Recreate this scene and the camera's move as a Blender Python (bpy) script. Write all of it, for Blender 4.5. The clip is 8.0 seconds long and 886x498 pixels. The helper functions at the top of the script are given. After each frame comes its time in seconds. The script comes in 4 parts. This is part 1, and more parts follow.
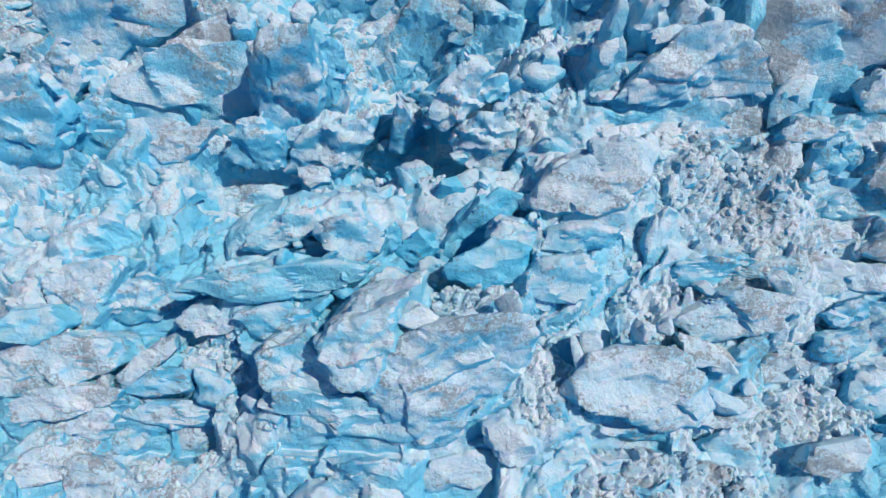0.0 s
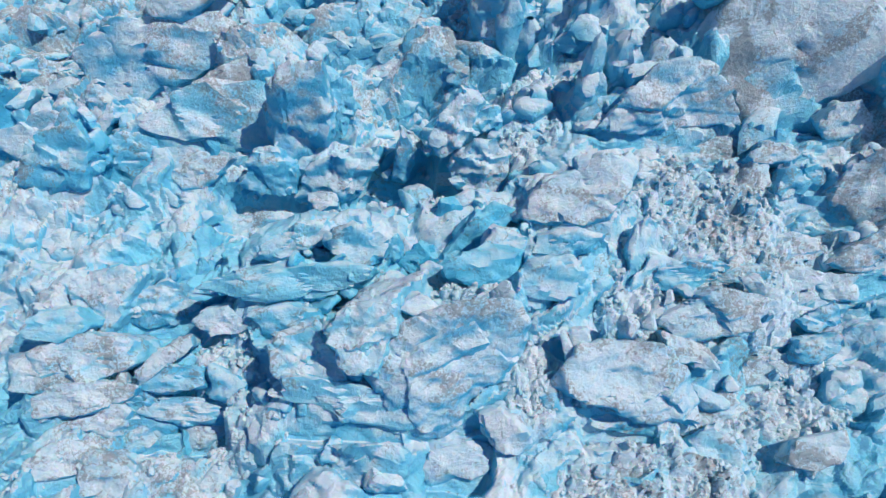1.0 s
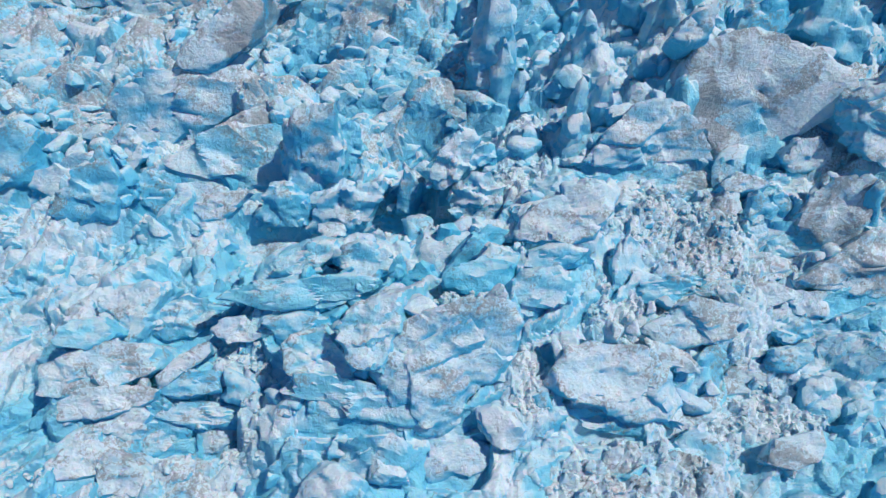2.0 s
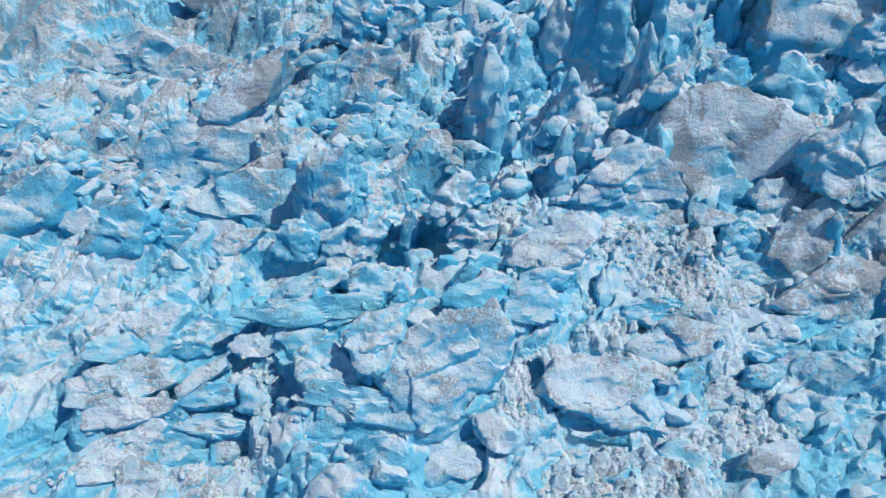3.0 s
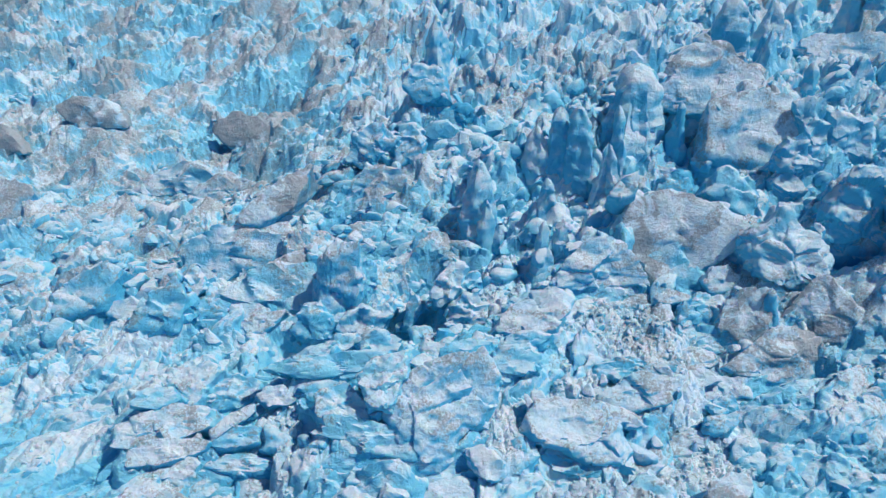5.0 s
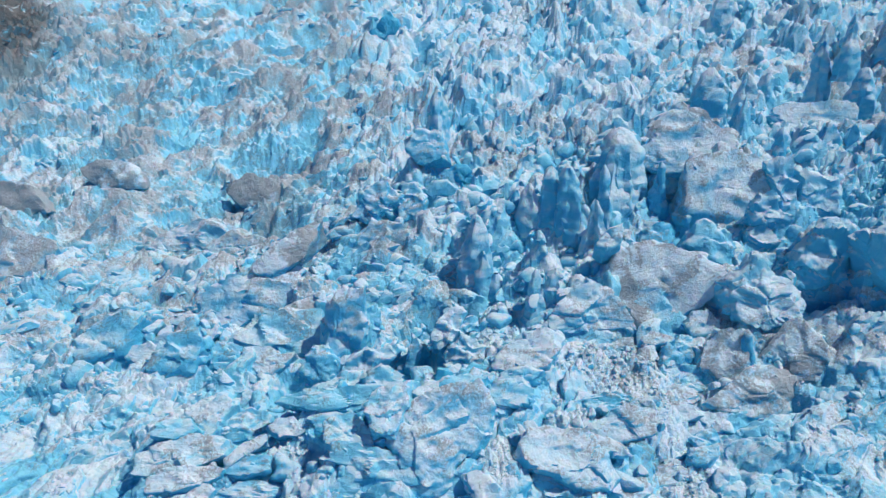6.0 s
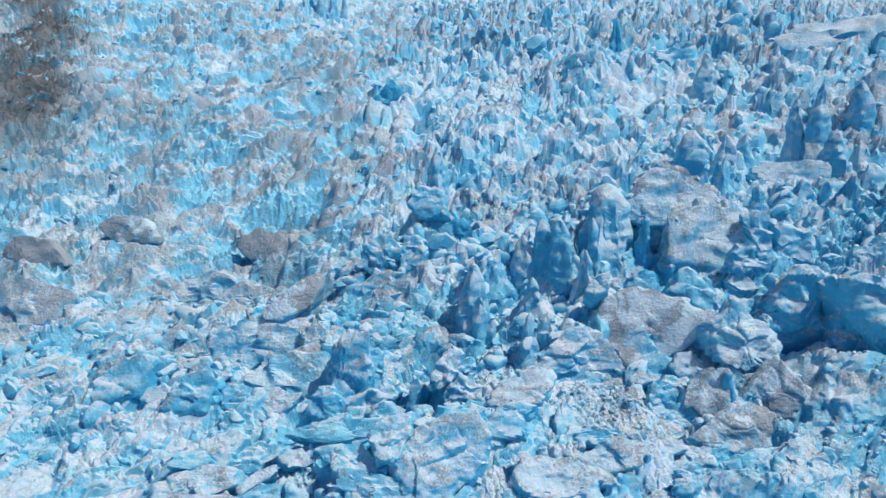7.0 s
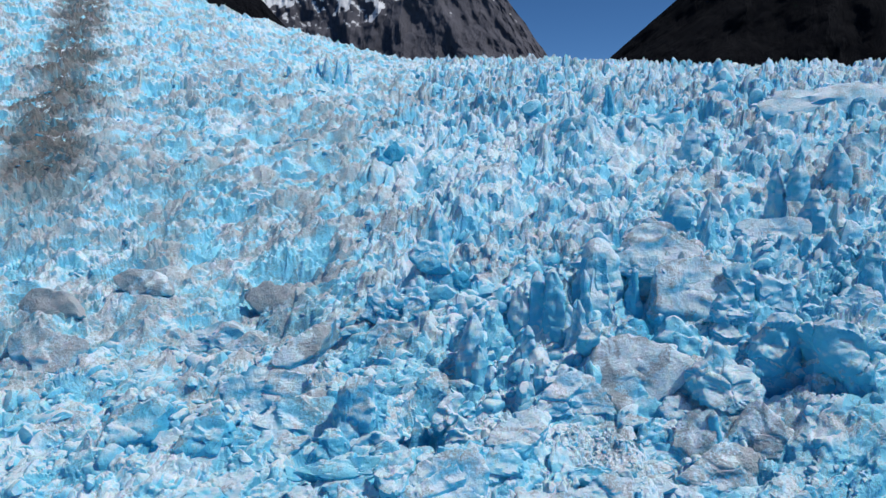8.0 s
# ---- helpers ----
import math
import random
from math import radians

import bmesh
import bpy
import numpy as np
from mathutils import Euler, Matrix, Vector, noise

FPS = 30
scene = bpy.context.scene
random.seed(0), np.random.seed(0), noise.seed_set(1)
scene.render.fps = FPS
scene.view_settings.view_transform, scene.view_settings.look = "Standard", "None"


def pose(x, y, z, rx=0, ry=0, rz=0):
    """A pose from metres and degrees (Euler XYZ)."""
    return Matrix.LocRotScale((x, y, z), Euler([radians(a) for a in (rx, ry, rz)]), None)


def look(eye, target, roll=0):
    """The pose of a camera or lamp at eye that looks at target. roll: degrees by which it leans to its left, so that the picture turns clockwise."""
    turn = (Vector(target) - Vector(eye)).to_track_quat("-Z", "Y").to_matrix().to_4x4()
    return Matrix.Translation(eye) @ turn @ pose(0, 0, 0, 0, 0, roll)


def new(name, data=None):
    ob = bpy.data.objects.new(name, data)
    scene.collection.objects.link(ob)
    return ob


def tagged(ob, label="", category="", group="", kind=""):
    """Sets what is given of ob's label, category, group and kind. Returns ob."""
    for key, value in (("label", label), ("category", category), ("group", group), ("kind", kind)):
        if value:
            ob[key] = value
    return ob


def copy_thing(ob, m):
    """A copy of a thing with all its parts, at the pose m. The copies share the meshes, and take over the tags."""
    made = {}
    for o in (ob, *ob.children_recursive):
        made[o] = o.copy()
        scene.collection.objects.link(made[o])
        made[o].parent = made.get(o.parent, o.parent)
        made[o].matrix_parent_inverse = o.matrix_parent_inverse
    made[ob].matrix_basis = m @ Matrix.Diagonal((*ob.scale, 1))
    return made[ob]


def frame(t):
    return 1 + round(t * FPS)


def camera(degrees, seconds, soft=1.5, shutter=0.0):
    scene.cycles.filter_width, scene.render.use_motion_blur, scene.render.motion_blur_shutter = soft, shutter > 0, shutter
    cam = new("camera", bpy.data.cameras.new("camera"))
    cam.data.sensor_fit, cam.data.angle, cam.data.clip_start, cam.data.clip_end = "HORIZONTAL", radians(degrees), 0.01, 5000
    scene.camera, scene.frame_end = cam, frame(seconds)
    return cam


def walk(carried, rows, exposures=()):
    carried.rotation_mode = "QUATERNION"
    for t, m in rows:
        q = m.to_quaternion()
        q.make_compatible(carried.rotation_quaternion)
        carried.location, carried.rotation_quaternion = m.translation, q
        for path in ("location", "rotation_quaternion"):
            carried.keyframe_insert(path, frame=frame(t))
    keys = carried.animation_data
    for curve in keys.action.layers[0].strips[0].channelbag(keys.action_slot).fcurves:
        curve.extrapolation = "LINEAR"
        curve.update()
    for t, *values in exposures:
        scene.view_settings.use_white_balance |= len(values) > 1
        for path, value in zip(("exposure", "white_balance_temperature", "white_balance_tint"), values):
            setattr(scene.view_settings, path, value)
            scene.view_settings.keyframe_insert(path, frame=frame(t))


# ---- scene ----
cam = camera(69.1, 8.0)
PATH = [
    (0, (0.259, 0.847, 51.649), (0.245, 1.898, 49.947), -0.0),
    (0.5, (0.288, -3.037, 51.693), (0.275, -1.883, 50.06), 0.1),
    (1, (0.373, -6.947, 51.721), (0.359, -5.694, 50.163), 0.1),
    (1.5, (0.434, -10.919, 51.767), (0.418, -9.572, 50.288), 0.0),
    (3, (0.704, -22.727, 51.957), (0.686, -21.142, 50.738), 0.1),
    (3.5, (0.825, -26.884, 51.935), (0.806, -25.23, 50.811), 0.1),
    (4, (0.956, -31.078, 51.854), (0.936, -29.362, 50.827), 0.1),
    (4.5, (1.062, -35.208, 51.691), (1.041, -33.435, 50.765), 0.1),
    (6, (1.513, -47.49, 51.492), (1.486, -45.592, 50.863), 0.1),
    (6.5, (1.594, -51.592, 51.393), (1.567, -49.666, 50.856), 0.1),
    (7, (1.715, -55.623, 51.291), (1.687, -53.673, 50.846), 0.1),
    (7.5, (1.678, -59.518, 51.186), (1.65, -57.55, 50.834), 0.1),
    (8, (1.64, -63.314, 51.085), (1.612, -61.332, 50.821), 0.2),
]
walk(cam, [(t, look(eye, target, roll)) for t, eye, target, roll in PATH])

# ---- sky, sun, exposure ----
SUN_AZ, SUN_EL = 102.0, 59.0  # degrees clockwise from +y, and above the horizon
scene.view_settings.exposure = -0.54
world = bpy.data.worlds.new("sky")
scene.world = world
world.use_nodes = True
sky = world.node_tree.nodes.new("ShaderNodeTexSky")
sky.sky_type, sky.sun_disc = "NISHITA", False
sky.sun_elevation, sky.sun_rotation = radians(SUN_EL), radians(SUN_AZ)
sky.altitude, sky.air_density, sky.dust_density, sky.ozone_density = 2500, 0.6, 0.0, 3.0
vivid = world.node_tree.nodes.new("ShaderNodeHueSaturation")
vivid.inputs["Saturation"].default_value = 1.2
world.node_tree.links.new(sky.outputs[0], vivid.inputs["Color"])
world.node_tree.links.new(vivid.outputs[0], world.node_tree.nodes["Background"].inputs[0])
world.node_tree.nodes["Background"].inputs[1].default_value = 0.15
sun = new("sun", bpy.data.lights.new("sun", "SUN"))
sun.data.energy, sun.data.angle, sun.data.color = 4.9, radians(0.55), (1.0, 0.965, 0.92)
SUN_WAY = Vector((math.sin(radians(SUN_AZ)) * math.cos(radians(SUN_EL)), math.cos(radians(SUN_AZ)) * math.cos(radians(SUN_EL)), math.sin(radians(SUN_EL))))
sun.matrix_world = look((0, 0, 300), Vector((0, 0, 300)) - SUN_WAY)


# ---- materials ----
def nodes_of(name):
    mat = bpy.data.materials.new(name)
    mat.use_nodes = True
    tree = mat.node_tree
    return mat, tree, tree.nodes["Principled BSDF"]


def node(tree, kind, **inputs):
    n = tree.nodes.new("ShaderNode" + kind)
    for key, value in inputs.items():
        n.inputs[key.replace("_", " ")].default_value = value
    return n


def noise_of(tree, coords, scale, detail=4.0, rough=0.55, distortion=0.0):
    n = node(tree, "TexNoise", Scale=scale, Detail=detail, Roughness=rough, Distortion=distortion)
    tree.links.new(coords, n.inputs["Vector"])
    return n.outputs["Fac"]


def maths(tree, op, a, b=None, c=None, clamp=False):
    n = tree.nodes.new("ShaderNodeMath")
    n.operation, n.use_clamp = op, clamp
    for i, v in enumerate((a, b, c)):
        if v is None:
            continue
        if isinstance(v, (int, float)):
            n.inputs[i].default_value = v
        else:
            tree.links.new(v, n.inputs[i])
    return n.outputs[0]


def step(tree, v, lo, hi):
    n = tree.nodes.new("ShaderNodeMapRange")
    n.interpolation_type = "SMOOTHSTEP"
    tree.links.new(v, n.inputs[0])
    n.inputs[1].default_value, n.inputs[2].default_value = lo, hi
    return n.outputs[0]


def blend(tree, fac, a, b):
    n = tree.nodes.new("ShaderNodeMix")
    n.data_type = "RGBA"
    for slot, v in ((n.inputs[0], fac), (n.inputs[6], a), (n.inputs[7], b)):
        if isinstance(v, (tuple, float)):
            slot.default_value = (*v, 1) if isinstance(v, tuple) else v
        else:
            tree.links.new(v, slot)
    return n.outputs[2]


def ice_material(name, crust=0.0, dirt=0.0, deep=0.0, clings=0.0):
    """Glacier ice: clean blue on steep broken faces, a pale weathered crust on what lies open to the sky, dust on top
    of that. Lit tops and shaded undersides are partly put into these colours too.
    """
    mat, tree, bsdf = nodes_of(name)
    geo = tree.nodes.new("ShaderNodeNewGeometry")
    pos, info = geo.outputs["Position"], tree.nodes.new("ShaderNodeObjectInfo")
    sep = tree.nodes.new("ShaderNodeSeparateXYZ")
    tree.links.new(geo.outputs["Normal"], sep.inputs[0])
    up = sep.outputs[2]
    wide = noise_of(tree, pos, 0.06, 3)
    mid = noise_of(tree, pos, 0.3, 5, 0.6, 0.5)
    fine = noise_of(tree, pos, 1.6, 6, 0.65, 0.4)
    own = maths(tree, "MULTIPLY_ADD", info.outputs["Random"], 0.24, -0.12)
    w = maths(tree, "ADD", maths(tree, "MULTIPLY_ADD", wide, 0.5, -0.25), maths(tree, "MULTIPLY_ADD", mid, 0.3, -0.15))
    w = maths(tree, "ADD", w, maths(tree, "MULTIPLY_ADD", fine, 0.26, -0.13))
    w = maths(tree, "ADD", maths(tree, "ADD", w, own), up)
    where = tree.nodes.new("ShaderNodeSeparateXYZ")
    tree.links.new(pos, where.inputs[0])
    west = maths(tree, "MULTIPLY", step(tree, maths(tree, "MULTIPLY", where.outputs[0], -1.0), -5.0, 75.0), step(tree, where.outputs[1], 30.0, 100.0))
    west = maths(tree, "MULTIPLY", west, maths(tree, "SUBTRACT", 1.0, step(tree, where.outputs[1], 150.0, 520.0)))
    worn = tree.nodes.new("ShaderNodeAttribute")
    worn.attribute_name = "crust"
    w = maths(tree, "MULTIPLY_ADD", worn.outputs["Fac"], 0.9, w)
    # weathered crust by the up normal, which also paints lit tops white
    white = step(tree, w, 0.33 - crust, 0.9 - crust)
    # undersides get a deeper blue, shade put into the ice colour
    lit_tone = step(tree, maths(tree, "ADD", maths(tree, "MULTIPLY_ADD", up, 0.25, maths(tree, "MULTIPLY_ADD", mid, 0.5, 0.2)), maths(tree, "MULTIPLY", own, 1.0)), 0.34, 0.74)
    blue = blend(tree, lit_tone, (0.09 - 0.02 * deep, 0.535, 0.8), (0.27, 0.7, 0.88))
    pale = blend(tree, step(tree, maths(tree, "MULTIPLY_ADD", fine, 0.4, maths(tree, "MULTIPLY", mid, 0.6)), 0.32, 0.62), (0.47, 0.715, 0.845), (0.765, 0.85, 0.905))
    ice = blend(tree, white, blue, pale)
    # dust lies in bands along the flow, more on the western side and round the medial moraine
    flow = tree.nodes.new("ShaderNodeMapping")
    flow.inputs["Rotation"].default_value = (0, 0, radians(-28))
    flow.inputs["Scale"].default_value = (0.05, 0.016, 0.05)
    tree.links.new(pos, flow.inputs["Vector"])
    bands = noise_of(tree, flow.outputs[0], 1.0, 4, 0.6, 0.3)
    # a medial moraine: a broken line of stones down the western flank
    off = maths(tree, "MULTIPLY_ADD", where.outputs[0], 0.9, maths(tree, "MULTIPLY_ADD", where.outputs[1], 0.436, 66.8))
    off = maths(tree, "ABSOLUTE", maths(tree, "MULTIPLY_ADD", noise_of(tree, pos, 0.03, 5, 0.65), 70.0, maths(tree, "ADD", off, -35.0)))
    moraine = maths(tree, "SUBTRACT", 1.0, step(tree, off, 6.0, 26.0))
    moraine = maths(tree, "MULTIPLY", moraine, step(tree, where.outputs[1], 165.0, 215.0))
    grain = noise_of(tree, pos, 3.2, 6, 0.72, 0.6)
    patch = noise_of(tree, pos, 0.22, 5, 0.62, 0.8)
    soot = maths(tree, "ADD", maths(tree, "MULTIPLY", grain, 1.3 - 0.8 * clings), maths(tree, "MULTIPLY_ADD", patch, 0.8 + 0.7 * clings, dirt - 1.2))
    soot = maths(tree, "ADD", soot, maths(tree, "MULTIPLY_ADD", bands, 1.1, -0.55))
    soot = maths(tree, "ADD", soot, maths(tree, "MULTIPLY_ADD", maths(tree, "MULTIPLY", moraine, step(tree, noise_of(tree, pos, 0.07, 6, 0.7, 1.0), 0.38, 0.5)), 1.1, maths(tree, "MULTIPLY", west, 0.22)))
    seam = maths(tree, "ABSOLUTE", maths(tree, "SUBTRACT", noise_of(tree, pos, 0.22, 4, 0.5, 1.6), 0.5))
    seam = maths(tree, "SUBTRACT", 1.0, step(tree, maths(tree, "MULTIPLY_ADD", grain, 0.03, maths(tree, "SUBTRACT", seam, 0.012)), 0.0, 0.016))
    soot = maths(tree, "MULTIPLY_ADD", maths(tree, "MULTIPLY", seam, step(tree, patch, 0.42, 0.6)), 0.45, soot)
    grit = tree.nodes.new("ShaderNodeAttribute")
    grit.attribute_name = "grit"
    soot = maths(tree, "MULTIPLY_ADD", maths(tree, "MULTIPLY", grit.outputs["Fac"], step(tree, grain, 0.38, 0.56)), 0.55, soot)
    soot = maths(tree, "MULTIPLY", step(tree, soot, 0.08, 0.22), step(tree, up, -0.2 - clings, 0.6 - clings))
    dust = blend(tree, maths(tree, "ADD", grain, maths(tree, "MULTIPLY", moraine, -0.5)), (0.085, 0.075, 0.068), (0.37, 0.37, 0.395))
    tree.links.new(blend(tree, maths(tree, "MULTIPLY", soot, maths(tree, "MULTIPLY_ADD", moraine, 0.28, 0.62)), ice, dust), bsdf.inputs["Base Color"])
    tree.links.new(maths(tree, "MULTIPLY_ADD", white, 0.35, 0.38), bsdf.inputs["Roughness"])
    bsdf.inputs["IOR"].default_value = 1.31
    bsdf.inputs["Subsurface Weight"].default_value = 0.32
    bsdf.inputs["Subsurface Radius"].default_value = (0.12, 0.5, 0.8)
    bsdf.inputs["Subsurface Scale"].default_value = 0.45
    lines = tree.nodes.new("ShaderNodeMapping")
    lines.inputs["Rotation"].default_value = (0.4, 0.5, 0.3)
    lines.inputs["Scale"].default_value = (0.7, 3.2, 2.2)
    tree.links.new(pos, lines.inputs["Vector"])
    relief = maths(tree, "MULTIPLY", noise_of(tree, pos, 0.9, 6, 0.6, 0.3), 0.8)
    relief = maths(tree, "ADD", relief, maths(tree, "MULTIPLY", grain, 0.26))
    relief = maths(tree, "ADD", relief, maths(tree, "MULTIPLY", noise_of(tree, lines.outputs[0], 1.0, 4, 0.6), 0.22))
    bump = node(tree, "Bump", Strength=0.85, Distance=0.8)
    tree.links.new(relief, bump.inputs["Height"])
    tree.links.new(bump.outputs[0], bsdf.inputs["Normal"])
    return mat


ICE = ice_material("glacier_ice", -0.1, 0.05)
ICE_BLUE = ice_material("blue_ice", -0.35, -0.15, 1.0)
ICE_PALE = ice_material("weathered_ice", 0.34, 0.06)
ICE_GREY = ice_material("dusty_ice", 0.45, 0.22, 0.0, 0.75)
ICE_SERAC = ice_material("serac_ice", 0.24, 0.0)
ICE_WEST = ice_material("streaked_ice", -0.08, 0.12)


def rock_material(name, a, b, snow):
    mat, tree, bsdf = nodes_of(name)
    geo = tree.nodes.new("ShaderNodeNewGeometry")
    pos = geo.outputs["Position"]
    sep = tree.nodes.new("ShaderNodeSeparateXYZ")
    tree.links.new(geo.outputs["Normal"], sep.inputs[0])
    streak = tree.nodes.new("ShaderNodeMapping")
    streak.inputs["Rotation"].default_value = (0.0, 0.5, 0.0)
    streak.inputs["Scale"].default_value = (1.0, 1.0, 0.5)
    tree.links.new(pos, streak.inputs["Vector"])
    n1 = noise_of(tree, streak.outputs[0], 0.028, 10, 0.72, 0.6)
    n2 = noise_of(tree, pos, 0.006, 5)
    base = blend(tree, step(tree, n1, 0.3, 0.75), a, b)
    high = tree.nodes.new("ShaderNodeSeparateXYZ")
    tree.links.new(pos, high.inputs[0])
    patch = maths(tree, "ADD", maths(tree, "MULTIPLY", sep.outputs[2], 0.45), maths(tree, "MULTIPLY", noise_of(tree, streak.outputs[0], 0.016, 8, 0.65, 1.0), 0.8))
    patch = maths(tree, "ADD", patch, maths(tree, "MULTIPLY_ADD", high.outputs[2], 0.0016, -0.85))
    patch = maths(tree, "MULTIPLY_ADD", step(tree, high.outputs[0], -330.0, -120.0), -0.22, patch)
    fall = maths(tree, "MULTIPLY", step(tree, patch, 1.0 - snow, 1.06 - snow), 1.0)
    tree.links.new(blend(tree, fall, blend(tree, n2, base, b), (0.8, 0.82, 0.85)), bsdf.inputs["Base Color"])
    bsdf.inputs["Roughness"].default_value = 0.9
    bsdf.inputs["Specular IOR Level"].default_value = 0.08
    bump = node(tree, "Bump", Strength=0.8, Distance=14.0)
    tree.links.new(n1, bump.inputs["Height"])
    tree.links.new(bump.outputs[0], bsdf.inputs["Normal"])
    return mat


# Dark rock, taken near black: the east mountain's shade is in its colour.
ROCK_DARK_SHADED = rock_material("dark_shaded_rock", (0.003, 0.004, 0.006), (0.006, 0.007, 0.010), -0.6)
ROCK = rock_material("grey_rock", (0.055, 0.056, 0.07), (0.135, 0.135, 0.16), 0.33)


# ---- arithmetic of broken ice ----
def hashed(ix, iy, iz, k):
    """Numbers from 0 to 1 for whole-number places."""
    h = (ix.astype(np.int64) * 374761393 + iy.astype(np.int64) * 668265263 + iz * 2147483647 + k * 1274126177) & 0xFFFFFFFF
    h = ((h ^ (h >> 13)) * 1274126177) & 0xFFFFFFFF
    h = ((h ^ (h >> 15)) * 2246822519) & 0xFFFFFFFF
    return ((h ^ (h >> 16)) & 0xFFFFFF) / 16777216.0


def hash_bits(ix, iy, iz, k):
    """32 random bits for whole-number places."""
    h = (ix * 374761393 + iy * 668265263 + iz * 2147483647 + k * 1274126177) & 0xFFFFFFFF
    h = ((h ^ (h >> 13)) * 1274126177) & 0xFFFFFFFF
    h = ((h ^ (h >> 15)) * 739982445) & 0xFFFFFFFF
    return h ^ (h >> 16)


def value_noise(x, y, k):
    ix, iy = np.floor(x), np.floor(y)
    fx, fy = x - ix, y - iy
    fx, fy = fx * fx * (3 - 2 * fx), fy * fy * (3 - 2 * fy)
    a, b = hashed(ix, iy, 0, k), hashed(ix + 1, iy, 0, k)
    c, d = hashed(ix, iy + 1, 0, k), hashed(ix + 1, iy + 1, 0, k)
    return (a + (b - a) * fx) * (1 - fy) + (c + (d - c) * fx) * fy - 0.5


def fractal(x, y, k, octaves=4):
    return sum(value_noise(x * 2**o + 17.3 * o, y * 2**o - 9.1 * o, k + o) * 0.55**o for o in range(octaves))


def noise3(p, k):
    i = np.floor(p)
    f = p - i
    f = f * f * (3 - 2 * f)
    out = 0
    for dx in (0, 1):
        for dy in (0, 1):
            for dz in (0, 1):
                h = hashed(i[:, 0] + dx, i[:, 1] + dy, (i[:, 2] + dz).astype(np.int64), k)
                out = out + h * (f[:, 0] if dx else 1 - f[:, 0]) * (f[:, 1] if dy else 1 - f[:, 1]) * (f[:, 2] if dz else 1 - f[:, 2])
    return out - 0.5


def shards(x, y, k, tilt, rise, gap, gap_width, sharp=26.0):
    """Broken lumps: every cell of a random net gets its own height and slope, with clefts between them. Sizes in cells."""
    ix, iy = np.floor(x), np.floor(y)
    best = np.full(x.shape, 9.0)
    second = np.full(x.shape, 9.0)
    height, weight = np.zeros(x.shape), np.zeros(x.shape)
    for dx in (-1, 0, 1):
        for dy in (-1, 0, 1):
            cx, cy = ix + dx, iy + dy
            ox, oy = x - cx - hashed(cx, cy, 0, k), y - cy - hashed(cx, cy, 0, k + 1)
            d = np.sqrt(ox * ox + oy * oy)
            h = (hashed(cx, cy, 0, k + 2) - 0.5) * rise + tilt * (ox * (hashed(cx, cy, 0, k + 3) - 0.5) + oy * (hashed(cx, cy, 0, k + 4) - 0.35)) * 2
            w = np.exp(-sharp * d)
            height, weight = height + w * h, weight + w
            second = np.where(d < best, best, np.minimum(second, d))
            best = np.minimum(best, d)
    return height / weight - gap * np.exp(-(((second - best) / gap_width) ** 2))


BROAD_X = (-420, -160, -70, -25, 25, 70, 160, 420)
BROAD = (
    (-80, (-23, -10, -6, -6, -6, -7, -8, -10)),
    (10, (-45, -16, -6, 0, -1, -1, 7, 34)),
    (30, (-47, -16, -5, 4, 5, 5, 16, 43)),
    (50, (-43, -13, -2, 5, 13, 20, 28, 50)),
    (70, (-33, -7, 3, 12, 25, 28, 33, 58)),
    (100, (-15, 3, 10, 17, 29, 33, 41, 70)),
    (150, (16, 23, 27, 32, 41, 47, 58, 85)),
    (230, (61, 56, 55, 58, 64, 69, 77, 100)),
    (400, (140, 112, 103, 103, 106, 108, 111, 120)),
    (760, (286, 203, 181, 175, 178, 179, 175, 157)),
)


def broad(x, y):
    """The glacier's surface without its broken relief: an icefall that climbs away and to both sides."""
    ys = np.array([row[0] for row in BROAD], float)
    cols = np.array([row[1] for row in BROAD], float)
    u = np.interp(x, BROAD_X, np.arange(len(BROAD_X)))
    v = np.interp(y, ys, np.arange(len(ys)))
    i, j = np.minimum(u.astype(int), len(BROAD_X) - 2), np.minimum(v.astype(int), len(ys) - 2)
    fu, fv = u - i, v - j
    z = (cols[j, i] * (1 - fu) + cols[j, i + 1] * fu) * (1 - fv) + (cols[j + 1, i] * (1 - fu) + cols[j + 1, i + 1] * fu) * fv
    return z - np.maximum(y - 760, 0) * 0.12 + np.maximum(-x - 420, 0) * 0.25


def low_side(x, y):
    """The western flank, where the ice is crushed finer and lies lower."""
    return np.clip((-x + 12 * fractal(x / 40, y / 40, 66, 2) - 0.02 * y) / 40, 0, 1) * np.clip((y - 55) / 45, 0, 1)


def ridged(u, v, k, sizes, tall, keep=0.55, carry_from=0.35, least=0.0):
    """Sharp crests with scooped flanks, each finer set strongest upon the crests of the coarser one."""
    z, carry, out = 0, 1.0, 1.0
    for n, size in enumerate(sizes):
        turn = 0.9 * n
        a, b = u * math.cos(turn) - v * math.sin(turn), u * math.sin(turn) + v * math.cos(turn)
        edge = 1 - 3.6 * np.abs(value_noise(a / size, b / size, k + n) + 0.35 * value_noise(2.1 * a / size, 2.1 * b / size, k + 40 + n))
        z = z + tall * out * edge * carry * np.clip(1.3 * size - least, 0, 0.6) / 0.6
        carry = np.clip(edge + carry_from, 0.2, 1.1)
        out *= keep
    return z


def crests(x, y):
    """Crests that run aslant to the flow."""
    u, v = 0.88 * x + 0.47 * y, -0.47 * x + 0.88 * y
    u, v = u + 3 * fractal(u / 15, v / 15, 310, 3), v + 3 * fractal(u / 15, v / 15, 320, 3)
    return ridged(u / 1.6, v, 330, (8.5, 4.2, 2.1, 1.1, 0.6), 2.6, 0.6, least=0.005 * (y + 20))


